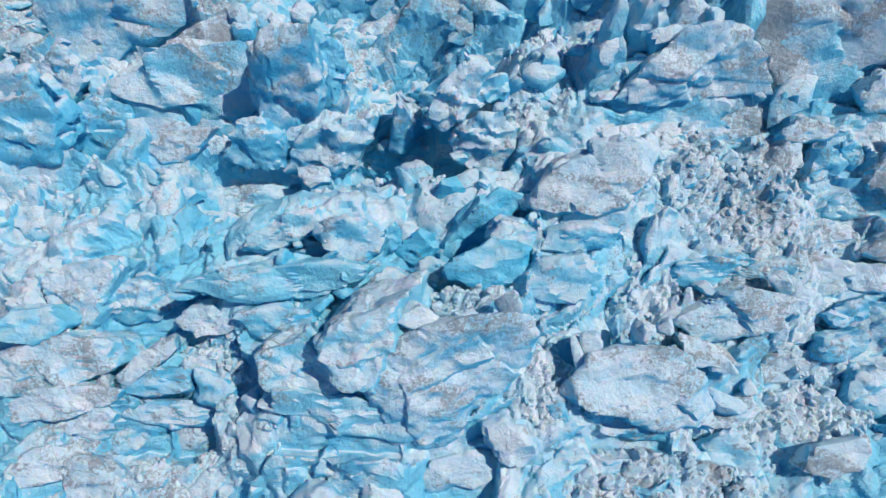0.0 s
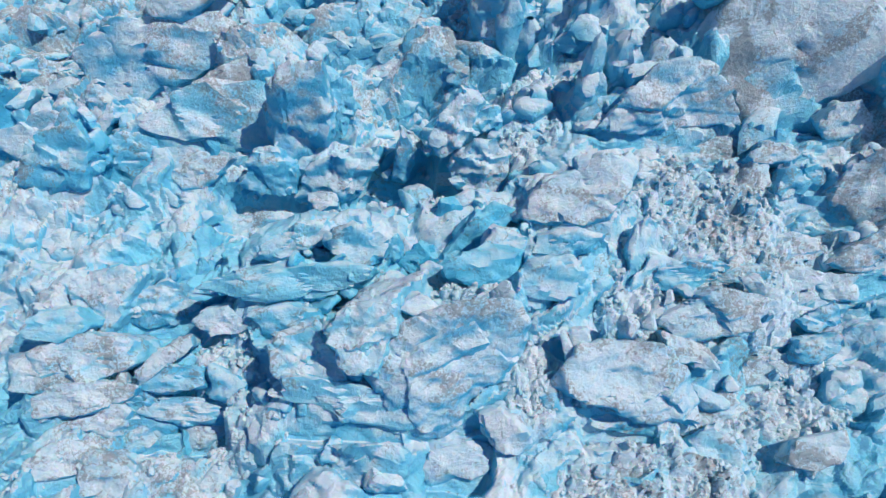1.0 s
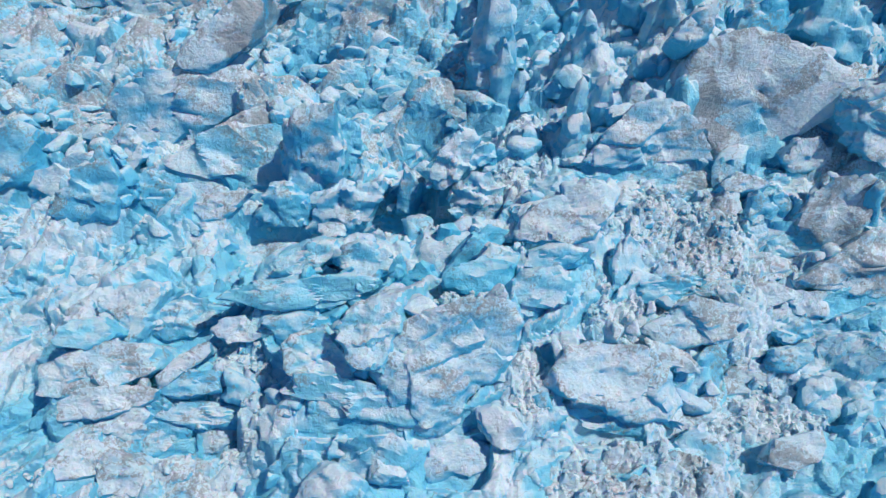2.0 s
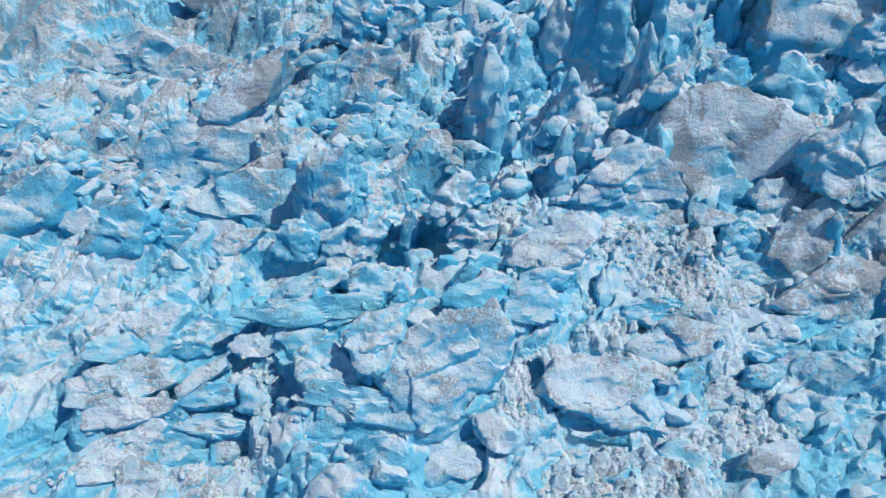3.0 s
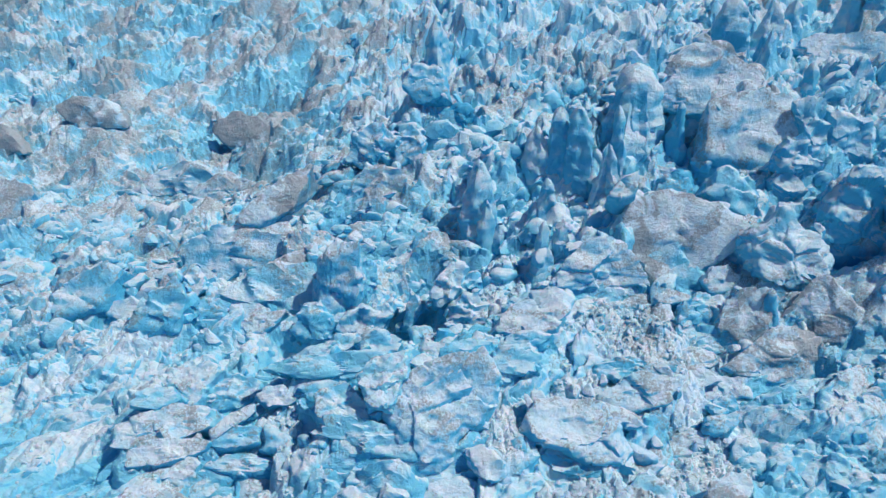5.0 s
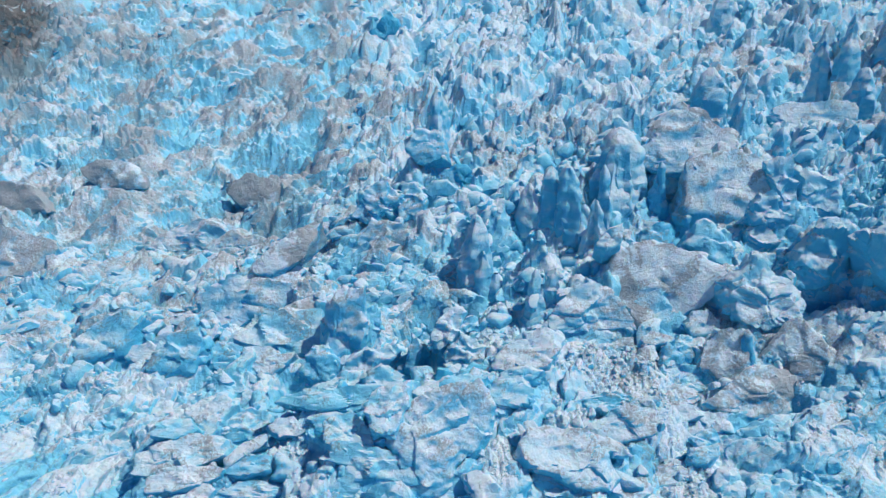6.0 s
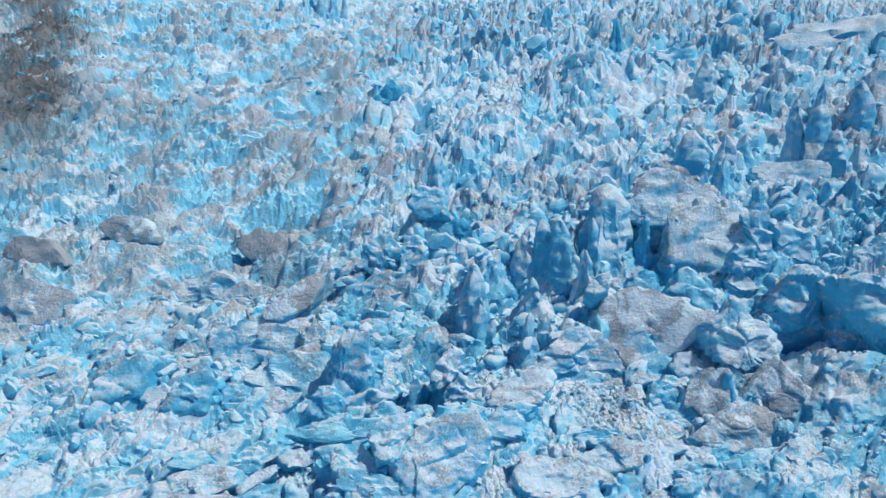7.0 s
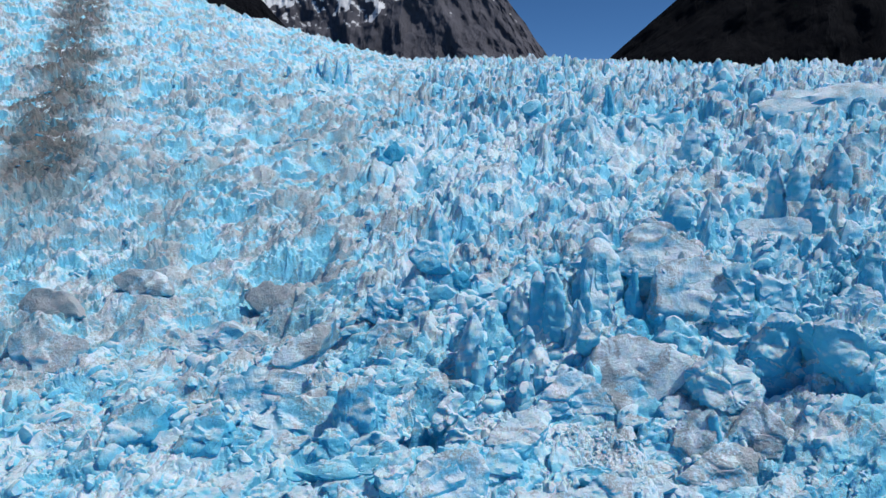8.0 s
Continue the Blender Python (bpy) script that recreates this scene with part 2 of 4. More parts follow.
def towers(x, y, k, wall, tilt=0.5):
    """Standing blocks with rounded tops, parted by clefts: 0 at the foot, about 1 on the tallest. Sizes in cells."""
    ix, iy = np.floor(x), np.floor(y)
    best, second, top = np.full(x.shape, 9.0), np.full(x.shape, 9.0), np.zeros(x.shape)
    for dx in (-1, 0, 1):
        for dy in (-1, 0, 1):
            cx, cy = ix + dx, iy + dy
            ox, oy = x - cx - hashed(cx, cy, 0, k), y - cy - hashed(cx, cy, 0, k + 1)
            d = np.sqrt(ox * ox + oy * oy)
            h = 0.2 + 0.8 * hashed(cx, cy, 0, k + 2) ** 1.3 + tilt * (ox * (hashed(cx, cy, 0, k + 3) - 0.5) + oy * (hashed(cx, cy, 0, k + 4) - 0.3)) * 2
            near = d < best
            top = np.where(near, h, top)
            second = np.where(near, best, np.minimum(second, d))
            best = np.where(near, d, best)
    q = np.clip((second - best) / wall, 0, 1)
    return np.maximum(top, 0.05) * (1 - (1 - q) ** 2.4)


def hollows(x, y, k):
    """Melted scoops with sharp rims between them, 0 in the scoop. Sizes in cells."""
    ix, iy = np.floor(x), np.floor(y)
    best = np.full(x.shape, 9.0)
    for dx in (-1, 0, 1):
        for dy in (-1, 0, 1):
            cx, cy = ix + dx, iy + dy
            best = np.minimum(best, (x - cx - hashed(cx, cy, 0, k)) ** 2 + (y - cy - hashed(cx, cy, 0, k + 1)) ** 2)
    return best


def relief(x, y):
    """Towers, slabs and chips of broken ice: long low slabs at the foot of the icefall, standing fins further up."""
    far = np.clip((y - 38) / 30, 0, 1)
    low = low_side(x, y)
    u, v = 0.9 * x + 0.43 * y, -0.43 * x + 0.9 * y
    u, v = u + 9 * fractal(x / 24, y / 24, 40, 4), v + 9 * fractal(x / 24, y / 24, 50, 4)
    calm = np.clip(fractal(x / 48 + 3, y / 40, 64, 3) * 2.6 + 0.65, 0.2, 1.0)
    grow = 1 + np.clip((y - 120) / 400, 0, 0.4)
    big = towers(u / (11 + 5 * (1 - far)), v / 8.0, 1, 0.75, 0.9) * (2.6 + 2.4 * far)
    mid = towers(u / (5.2 + 4.0 * (1 - far)), v / 3.6, 11, 0.6, 1.0) * (2.1 + 0.7 * far) * (0.35 + 0.65 * calm)
    small = towers(u / 2.4, v / 1.6, 21, 0.7, 1.0) * (0.8 + 0.1 * far) * (0.4 + 0.6 * calm)
    z = (big * (1 - 0.6 * low) + mid * (1 - 0.75 * low) + small * (1 - 0.7 * low)) * grow
    z = z + crests(x, y) * (0.3 + 0.55 * far) * (0.3 + 0.7 * calm) * (1 - 0.25 * low) * grow
    z = z + ridged(u / 2.4, v, 380, (9.0, 4.4, 2.2, 1.1), 1.7, 0.62, least=0.005 * (y + 20)) * low * grow
    z = z + (0.7 + 0.3 * far) * hollows(u / 3.0, v / 1.9, 95) + 0.25 * hollows(x / 0.9, y / 0.8, 97)
    a, b = 0.88 * x + 0.47 * y, -0.47 * x + 0.88 * y
    swell = ridged(a / 2.6, b, 360, (26.0, 13.0), 3.2, 0.5)
    return z - 2.4 - 2.0 * far + 1.5 * fractal(x / 9, y / 9, 80, 4) + (swell + 0.6) * low + 1.2 * swell * np.clip((y - 90) / 60, 0, 1) * (1 - low)


CARVED, LIFTED = [], []


def carve(x, y, z):
    """Keeps the broken surface below the faces of the blocks that stand in it."""
    for (cx, cy, cz), n, u, half, reach, low in CARVED:
        k = np.flatnonzero((np.abs(x - cx) < half + reach + 2) & (np.abs(y - cy) < half + reach + 2))
        if not len(k):
            continue
        dx, dy = x[k] - cx, y[k] - cy
        across = dx * u[0] + dy * u[1]
        along = dx * -u[1] + dy * u[0]
        top = np.maximum(cz - (dx * n[0] + dy * n[1]) / max(n[2], 0.12), low)
        out = np.maximum(np.abs(across) - half * 0.75, 0) + np.maximum(np.abs(along) - reach * 0.85, 0)
        z[k] = np.minimum(z[k], top - 0.5 + 3.0 * out)
    return z


def lift(x, y, z):
    """Raises or lowers the broad surface to carry the blocks that stand in it."""
    total, weight = np.zeros(x.shape), np.full(x.shape, 0.22)
    for cx, cy, cz, spread in LIFTED:
        k = np.flatnonzero((np.abs(x - cx) < 3 * spread) & (np.abs(y - cy) < 3 * spread))
        w = np.exp(-((x[k] - cx) ** 2 + (y[k] - cy) ** 2) / (2 * spread**2))
        total[k] += w * (cz - z[k])
        weight[k] += w
    return z + total / weight


def ground_height(x, y):
    x1, y1 = x.ravel(), y.ravel()
    z = lift(x1, y1, broad(x1, y1) - 2.5) + relief(x1, y1) * np.clip((y1 + 30) / 30, 0.2, 1)
    return carve(x1, y1, z).reshape(x.shape)


def mesh_object(name, verts, faces, material, parent=None, smooth=True, crease=38):
    me = bpy.data.meshes.new(name)
    verts, faces = np.asarray(verts, np.float32), np.asarray(faces, np.int32)
    n = faces.shape[1]
    me.vertices.add(len(verts))
    me.vertices.foreach_set("co", verts.ravel())
    me.loops.add(faces.size)
    me.loops.foreach_set("vertex_index", faces.ravel())
    me.polygons.add(len(faces))
    me.polygons.foreach_set("loop_start", np.arange(0, faces.size, n, dtype=np.int32))
    me.polygons.foreach_set("use_smooth", np.full(len(faces), smooth))
    me.materials.append(material)
    me.update(calc_edges=True)
    if smooth:
        me.set_sharp_from_angle(angle=radians(crease))
    ob = new(name, me)
    ob.parent = parent
    return ob


def grid_faces(rows, cols):
    a = (np.arange(rows - 1)[:, None] * cols + np.arange(cols - 1)[None]).ravel()
    return np.stack([a, a + 1, a + cols + 1, a + cols], 1)


# ---- mountains behind ----
def mountain(name, x0, x1, y0, depth, profile, material, label, seed, rough):
    """A rock wall whose crest follows profile(u), u from 0 to 1 across it; its face leans back."""
    cols, rows = 280, 170
    u, v = np.meshgrid(np.linspace(0, 1, cols), np.linspace(0, 1, rows))
    top = np.interp(u, [p[0] for p in profile], [p[1] for p in profile])
    ridge = np.abs(fractal(u * 7, v * 1.5, seed, 5))
    X = x0 + (x1 - x0) * u
    Z = 60 + (top - 60) * v ** 0.8
    Y = y0 + depth * v ** 1.3 + rough * (ridge - 0.3) + 0.28 * rough * fractal(u * 30, v * 8, seed + 9, 6)
    Z = Z + 0.06 * rough * fractal(u * 30, v * 12, seed + 20, 4)
    back = np.stack([X[-1], Y[-1] + 900, np.full(cols, 0.0)], -1)
    ob = mesh_object(name, np.r_[np.stack([X, Y, Z], -1).reshape(-1, 3), back], grid_faces(rows + 1, cols), material, crease=22)
    return tagged(ob, label, "mountain", kind="structure")


mountain("backdrop_mountain_east", 365, 2565, 1500, 250, ((0, 280), (0.029, 338), (0.106, 486), (0.23, 760), (0.5, 1100), (1, 1400)), ROCK_DARK_SHADED, "dark rock mountain beyond the glacier, its shade put into the colour", 100, 60)
mountain("backdrop_mountain_north", -1100, 470, 2300, 250, ((0, 900), (0.6, 980), (0.76, 830), (0.833, 675), (0.88, 590), (0.936, 467), (0.97, 380), (1, 250)), ROCK, "grey rock mountain with patches of old snow", 130, 90)
mountain("backdrop_mountain_west", -1500, -300, 1350, 200, ((0, 900), (0.66, 640), (0.868, 438), (0.92, 370), (1, 230)), ROCK_DARK_SHADED, "dark bare rock slope behind the ice", 160, 50)


# ---- blocks of ice ----
SPHERES = {}


def sphere(level):
    """Directions and faces of an even ball."""
    if level not in SPHERES:
        bm = bmesh.new()
        bmesh.ops.create_icosphere(bm, subdivisions=level, radius=1.0)
        SPHERES[level] = (np.array([v.co[:] for v in bm.verts]), np.array([[v.index for v in f.verts] for f in bm.faces]))
        bm.free()
    return SPHERES[level]


def broken_body(outline, thick, level, rng, taper=0.3, round_by=44.0, cuts=4, wear=1.0, fine=True, back=0.0):
    """A solid under a flat outline (u, v), chipped at its edges by random planes, rounded and worn. The face lies at w = 0."""
    dirs, faces = sphere(level)
    pts = np.array(outline, float)
    mid = pts.mean(0)
    pts = pts - mid
    size = math.sqrt(np.ptp(pts[:, 0]) * np.ptp(pts[:, 1]))
    stretch = np.array([np.ptp(pts[:, 0]) / 2, np.ptp(pts[:, 1]) / 2, thick / 2])
    d = dirs * stretch
    d /= np.linalg.norm(d, axis=1)[:, None]
    planes = [((0, 0, 1), thick / 2), ((0, 0, -1), thick / 2)]
    turn = np.sign(sum(pts[i - 1][0] * pts[i][1] - pts[i - 1][1] * pts[i][0] for i in range(len(pts))))
    for i in range(len(pts)):
        a, b = pts[i - 1], pts[i]
        e = np.array([b[1] - a[1], a[0] - b[0]]) * turn
        e /= np.linalg.norm(e) + 1e-9
        reach = max(e @ a, 0.22 * min(stretch[:2]))
        t = taper * rng.uniform(-0.5, 1.6) - back * max(e[1], 0.0) * rng.uniform(0.8, 1.2)
        n = np.array([e[0], e[1], t])
        n /= np.linalg.norm(n)
        planes.append((n, max(reach * math.hypot(n[0], n[1]) + n[2] * thick / 2, 0.12 * size)))
    corners = np.r_[np.c_[pts, np.full(len(pts), thick / 2)], np.c_[pts * 1.1, np.full(len(pts), -thick / 2)]]
    for _ in range(cuts):
        n = rng.normal(size=3)
        n[2] = abs(n[2]) * 0.8 + 0.15
        n /= np.linalg.norm(n)
        planes.append((n, (corners @ n).max() * rng.uniform(0.82, 0.96)))
    total = 0
    for n, reach in planes:
        total = total + np.maximum(d @ np.array(n, float), 1e-3) ** round_by / reach**round_by
    r = total ** (-1 / round_by)
    p = d * r[:, None]
    o = rng.uniform(-50, 50, 3)
    bend = np.stack([noise3(p / (0.4 * size) + o + 9 * a, 20 + a) for a in range(3)], 1) * 0.18 * size
    q = (p + bend) * np.array([1.0, 1.25, 1.0]) + o * size
    big, gap, scoop = facets(q / (0.5 * size), 31)
    small, seam, dent = facets(q / (0.2 * size), 51)
    ridge, rib = arete(q / (0.42 * size), 4), arete(q / (0.2 * size), 14)
    lump = (noise3(p / (0.5 * size) + o, 3) * 0.12 + ridge * 0.055 + rib * 0.022) * size
    grit = np.clip((0.6 * ridge + 0.4 * rib - 0.6) / 0.3, 0, 0.75)
    out = big * 0.09 * size + (scoop - 0.3) * 0.07 * size + small * 0.03 * size + (dent - 0.3) * 0.02 * size
    out = out - 0.035 * size * np.exp(-((gap / 0.04) ** 2)) - 0.006 * size * np.exp(-((seam / 0.06) ** 2))
    if level > 3 and fine:
        grain = np.array([1.0, 1.8, 1.0])
        out = out + (facets(q * grain / 1.3, 71)[2] - 0.3) * 0.2 + arete(q * grain / 0.9, 81) * 0.05
    p = p + d * ((lump + out + 0.02 * size) * wear)[:, None]
    p[:, :2] += mid
    p[:, 2] -= thick / 2
    return p, faces, grit


def arete(p, k):
    """Sharp crests in space, about -1 to 1."""
    return 1 - 4.0 * np.abs(noise3(p, k) + 0.3 * noise3(p * 2.1 + 7.7, k + 5))


def facets(p, k, sharp=34.0):
    """Random flat-faced steps in space: each cell of a 3D net has its own height and slope, about -0.5 to 0.5. Also the cleft between cells, and a scoop in each."""
    i = np.floor(p).astype(np.int64)
    f = p - i
    height, weight = np.zeros(len(p)), np.zeros(len(p))
    best, second = np.full(len(p), 9.0), np.full(len(p), 9.0)
    for dx in (-1, 0, 1):
        for dy in (-1, 0, 1):
            for dz in (-1, 0, 1):
                a = hash_bits(i[:, 0] + dx, i[:, 1] + dy, i[:, 2] + dz, k)
                b = hash_bits(i[:, 0] + dx, i[:, 1] + dy, i[:, 2] + dz, k + 1)
                ox = f[:, 0] - dx - (a & 1023) / 1024
                oy = f[:, 1] - dy - ((a >> 10) & 1023) / 1024
                oz = f[:, 2] - dz - ((a >> 20) & 1023) / 1024
                d = np.sqrt(ox * ox + oy * oy + oz * oz)
                slope = ox * ((b & 255) - 127.5) + oy * (((b >> 8) & 255) - 127.5) + oz * (((b >> 16) & 255) - 127.5)
                h = ((b >> 24) & 255) / 256 - 0.5 + slope * (1.2 / 256)
                w = np.exp(-sharp * d)
                height, weight = height + w * h, weight + w
                second = np.where(d < best, best, np.minimum(second, d))
                best = np.minimum(best, d)
    return height / (weight + 1e-12), second - best, best**2


def lump(rng, level, flat=0.75):
    """One loose lump: a chipped convex body about two units across."""
    ring = sorted(rng.uniform(0, 2 * math.pi, 6))
    outline = [(math.cos(a) * rng.uniform(0.75, 1.1), math.sin(a) * rng.uniform(0.6, 1.0)) for a in ring]
    p, f, _ = broken_body(outline, 2 * flat, level, rng, 0.1, 24.0, 9, 0.8)
    p[:, 2] += flat
    return p, f


PIECES = {}


def pieces(material):
    """A few broken pieces of one kind of ice, shared by all blocks of that ice."""
    if material.name not in PIECES:
        rng = np.random.default_rng(77)
        made = []
        for k in range(8):
            verts, faces = lump(rng, 3, rng.uniform(0.5, 0.9))
            ob = mesh_object("piece", verts, faces, material)
            made.append(ob.data)
            bpy.data.objects.remove(ob)
        PIECES[material.name] = made
    return PIECES[material.name]


LABELS = {
    "glacier_ice": "pale blue glacier ice block with steep broken faces",
    "serac_ice": "pale blue glacier ice block with steep weathered faces",
    "blue_ice": "clear blue ice block split open in the icefall",
    "weathered_ice": "whitish weathered ice block with a rounded worn crust",
    "dusty_ice": "grey dust-streaked block of old ice in the icefall",
}
blocks_made = [0]


def ice_block(material, at, az, el, thick, outline):
    """A block whose seen face is centred at a place, turned az degrees from the way down the glacier and el degrees upward."""
    blocks_made[0] += 1
    rng = np.random.default_rng(500 + blocks_made[0])
    a, e = radians(az), radians(el)
    n = Vector((math.sin(a) * math.cos(e), -math.cos(a) * math.cos(e), math.sin(e)))
    u = Vector((math.cos(a), math.sin(a), 0))
    v = n.cross(u)
    pts = np.array(outline)
    size = math.sqrt(np.ptp(pts[:, 0]) * np.ptp(pts[:, 1]))
    level = 6 if size > 10 and at[1] < 48 else 5 if size > 5.2 and at[1] < 110 else 4
    name = "serac" if el < 28 and size > 5 else "ice_slab" if np.ptp(pts[:, 0]) > 2.2 * np.ptp(pts[:, 1]) else "ice_block"
    if material is ICE and name == "serac":
        material = ICE_SERAC
    worn = {"dusty_ice": 0.6, "weathered_ice": 0.85}.get(material.name, 1.05)
    verts, faces, grit = broken_body(outline, thick, level, rng, wear=worn, fine=at[1] < 62, back=float(np.interp(el, (10, 55), (1.0, 0.35))))
    ob = mesh_object(name, verts, faces, material)
    ob.data.attributes.new("grit", "FLOAT", "POINT").data.foreach_set("value", grit.astype(np.float32))
    m = Matrix((u, v, n)).transposed().to_4x4()
    m.translation = at
    ob.matrix_world = m
    LIFTED.append((at[0] - n[0] * 0.4 * size, at[1] - n[1] * 0.4 * size, at[2] - 0.5, max(2.6, 0.5 * size)))
    low = at[2] + pts[:, 1].min() * math.cos(e) - 1.5
    CARVED.append((at, tuple(n), tuple(u), np.ptp(pts[:, 0]) / 2, max(np.ptp(pts[:, 1]) / 2 * math.sin(e), 1.0) + 0.6, low))
    label = LABELS[material.name]
    if name == "serac":
        label = label.replace("block", "serac")
    if name == "ice_slab":
        label = label.replace("block", "slab")
    if size > 4.2 and at[1] < 110:
        # ledges and knobs along the broken rim
        for k in range(0, len(pts), 1 if size > 7 else 2):
            child = new("ledge" if k % 2 else "knob", pieces(material)[int(rng.integers(8))])
            child.parent = ob
            big = size * rng.uniform(0.07, 0.16)
            here = pts[k] * rng.uniform(0.72, 0.98)
            spin = Matrix.LocRotScale((here[0], here[1], -big * rng.uniform(0.7, 1.5)), Euler((rng.uniform(-0.6, 0.6), rng.uniform(-0.6, 0.6), rng.uniform(0, 6.3))), Vector((big * rng.uniform(1, 1.7), big, big * rng.uniform(0.7, 1.1))))
            child.matrix_basis = spin
    return tagged(ob, label, name.replace("_", " "), "blocks of the icefall")


def ice_spire(material, at, height, radius, lean):
    """A standing tooth of ice, tapering and leaning, rooted deep in the ice."""
    blocks_made[0] += 1
    rng = np.random.default_rng(500 + blocks_made[0])
    rings, seg = 30, 26
    t = np.linspace(0, 1, rings)[:, None]
    a = np.linspace(0, 2 * math.pi, seg, endpoint=False)[None] + rng.uniform(0, 6)
    sides = [(rng.uniform(0, 2 * math.pi), rng.uniform(0.75, 1.0)) for _ in range(6)]
    shape = sum(np.maximum(np.cos(a - s), 1e-3) ** 8 / r**8 for s, r in sides) ** (-1 / 8)
    shape = np.minimum(shape, 1.25)
    profile = 1.3 * (1 - t) ** rng.uniform(0.35, 0.7) + 0.06 * np.sqrt(np.clip((1 - t) * 8, 0, 1))
    deep = 4.0 + 0.04 * at[1]
    radius *= float(np.interp(at[1], (60, 130), (1.0, 0.75)))
    z = -deep + (height + deep + 0.3) * t + 0 * a
    r = 0.85 * radius * shape * profile
    x, y = r * np.cos(a) * 1.0 + lean * t**2, r * np.sin(a) * 0.8
    p = np.stack([x, y, z], -1).reshape(-1, 3)
    o = rng.uniform(-50, 50, 3)
    out = np.c_[np.cos(a + 0 * t).ravel(), np.sin(a + 0 * t).ravel(), np.zeros(rings * seg)]
    q = p / radius * np.array([1, 1, 0.25]) + o
    rough = facets(q / 1.1, 31)[0] * 0.45 + facets(q / 0.45, 51)[0] * 0.15 + arete(q * 0.8, 3) * 0.25 + noise3(q * 1.2, 13) * 0.15
    chips = (facets(p / 1.5 + o, 71)[0] * 0.5 + arete(p / 1.1 + o, 91) * 0.12)[:, None]
    p = p + out * chips * min(1.0, radius / 2.5)
    p = p + out * rough[:, None] * radius * (1 - 0.75 * t**3 + 0 * a).reshape(-1, 1)
    i = (np.arange(rings - 1)[:, None] * seg + np.arange(seg)[None]).ravel()
    j = (np.arange(rings - 1)[:, None] * seg + (np.arange(seg)[None] + 1) % seg).ravel()
    ob = mesh_object("ice_spire", p, np.stack([i, j, j + seg, i + seg], 1), material)
    ob.location = at
    return tagged(ob, "tapering tooth of pale blue ice standing in the icefall", "ice spire", "spires of the icefall")


ice_block(ICE_PALE, (1.1, 17.3, 6.7), 13, 24, 8.0, ((-4.1, 4.8), (-2.3, 5.3), (1.7, 5.7), (5.0, 5.0), (6.0, 3.2), (5.4, -0.1), (3.8, -3.0), (1.5, -5.2), (-1.6, -6.5), (-3.5, -5.8), (-5.9, -3.9), (-6.1, 0.5)))
ice_block(ICE, (-10.5, 17.7, 6.9), -0, 45, 6.0, ((-3.0, 1.1), (0.2, 2.7), (2.0, 0.9), (2.9, -1.3), (0.4, -2.0), (-2.5, -1.4)))
ice_block(ICE, (-5.8, 18.0, 10.3), 0, 40, 7.0, ((-2.6, 0.5), (-1.2, 2.0), (2.3, 3.1), (2.5, 0.5), (0.6, -3.0), (-1.4, -3.1)))
ice_block(ICE, (-8.0, 15.2, 4.2), -0, 30, 5.0, ((-6.4, -0.1), (-4.4, 2.8), (0.4, 2.2), (4.1, 1.3), (6.2, -2.4), (4.0, -1.8), (0.2, -1.5), (-4.0, -0.5)))
ice_block(ICE_PALE, (17.9, 18.8, 3.7), 19, 44, 6.0, ((-7.2, 3.0), (-5.6, 4.1), (-1.3, 4.1), (0.8, 4.1), (1.9, 0.8), (5.9, -1.0), (7.2, -3.5), (5.5, -4.5), (2.4, -4.7), (-2.5, -3.1), (-7.2, 0.6)))
ice_block(ICE_GREY, (21.0, 21.1, 3.7), -0, 50, 4.0, ((-2.4, 1.5), (-1.0, 1.1), (1.8, -0.1), (2.7, -1.2), (-1.1, -1.3)))
ice_block(ICE_GREY, (23.0, 17.2, -1.1), 0, 45, 4.0, ((-3.0, -1.0), (-0.8, 0.5), (2.2, 2.6), (3.1, 1.1), (0.8, -1.0), (-2.4, -2.3)))
ice_block(ICE, (14.7, 16.3, 0.4), -0, 40, 3.0, ((-3.4, 1.7), (0.9, 1.4), (4.4, -1.1), (3.6, -1.9), (-2.0, -0.4), (-3.5, 0.4)))
ice_block(ICE_PALE, (5.4, 13.7, 2.6), -0, 45, 2.5, ((-2.1, 1.4), (-0.8, 2.1), (1.8, -0.4), (2.1, -1.1), (0.6, -2.1), (-1.6, 0.0)))
ice_block(ICE, (6.4, 14.7, 2.2), -0, 45, 3.0, ((-1.6, 1.2), (-0.1, 1.4), (1.2, -1.0), (0.5, -1.6)))
ice_block(ICE, (8.6, 16.0, 2.1), 0, 50, 3.0, ((-2.1, 0.3), (-0.8, 1.9), (2.2, 1.7), (2.3, -0.4), (-0.3, -2.1), (-1.4, -1.4)))
ice_block(ICE_PALE, (1.1, 12.4, -0.6), 0, 50, 3.0, ((-2.7, -0.1), (-1.2, 1.3), (1.5, 2.0), (4.1, 0.5), (2.4, -0.6), (-1.6, -1.8), (-2.5, -1.3)))
ice_block(ICE_PALE, (-32.1, 12.9, -2.0), 22, 50, 4.0, ((-2.8, 0.4), (-0.4, 1.7), (2.4, 0.8), (3.4, -0.1), (0.5, -2.0), (-3.0, -0.7)))
ice_block(ICE_PALE, (-28.3, 11.7, -2.3), -0, 60, 4.0, ((-2.2, -1.8), (-2.1, 0.9), (-1.4, 2.0), (1.8, 0.9), (2.5, -0.2), (1.4, -1.8)))
ice_block(ICE_PALE, (-29.4, 16.0, -1.1), -0, 55, 3.0, ((-2.6, -0.2), (0.9, 1.8), (2.3, 0.8), (0.4, -1.3), (-1.0, -1.1)))
ice_block(ICE, (-25.9, 15.7, -2.5), 0, 45, 3.0, ((-3.5, -0.7), (-0.9, 1.6), (3.1, 0.9), (2.5, -0.2), (-1.2, -1.7)))
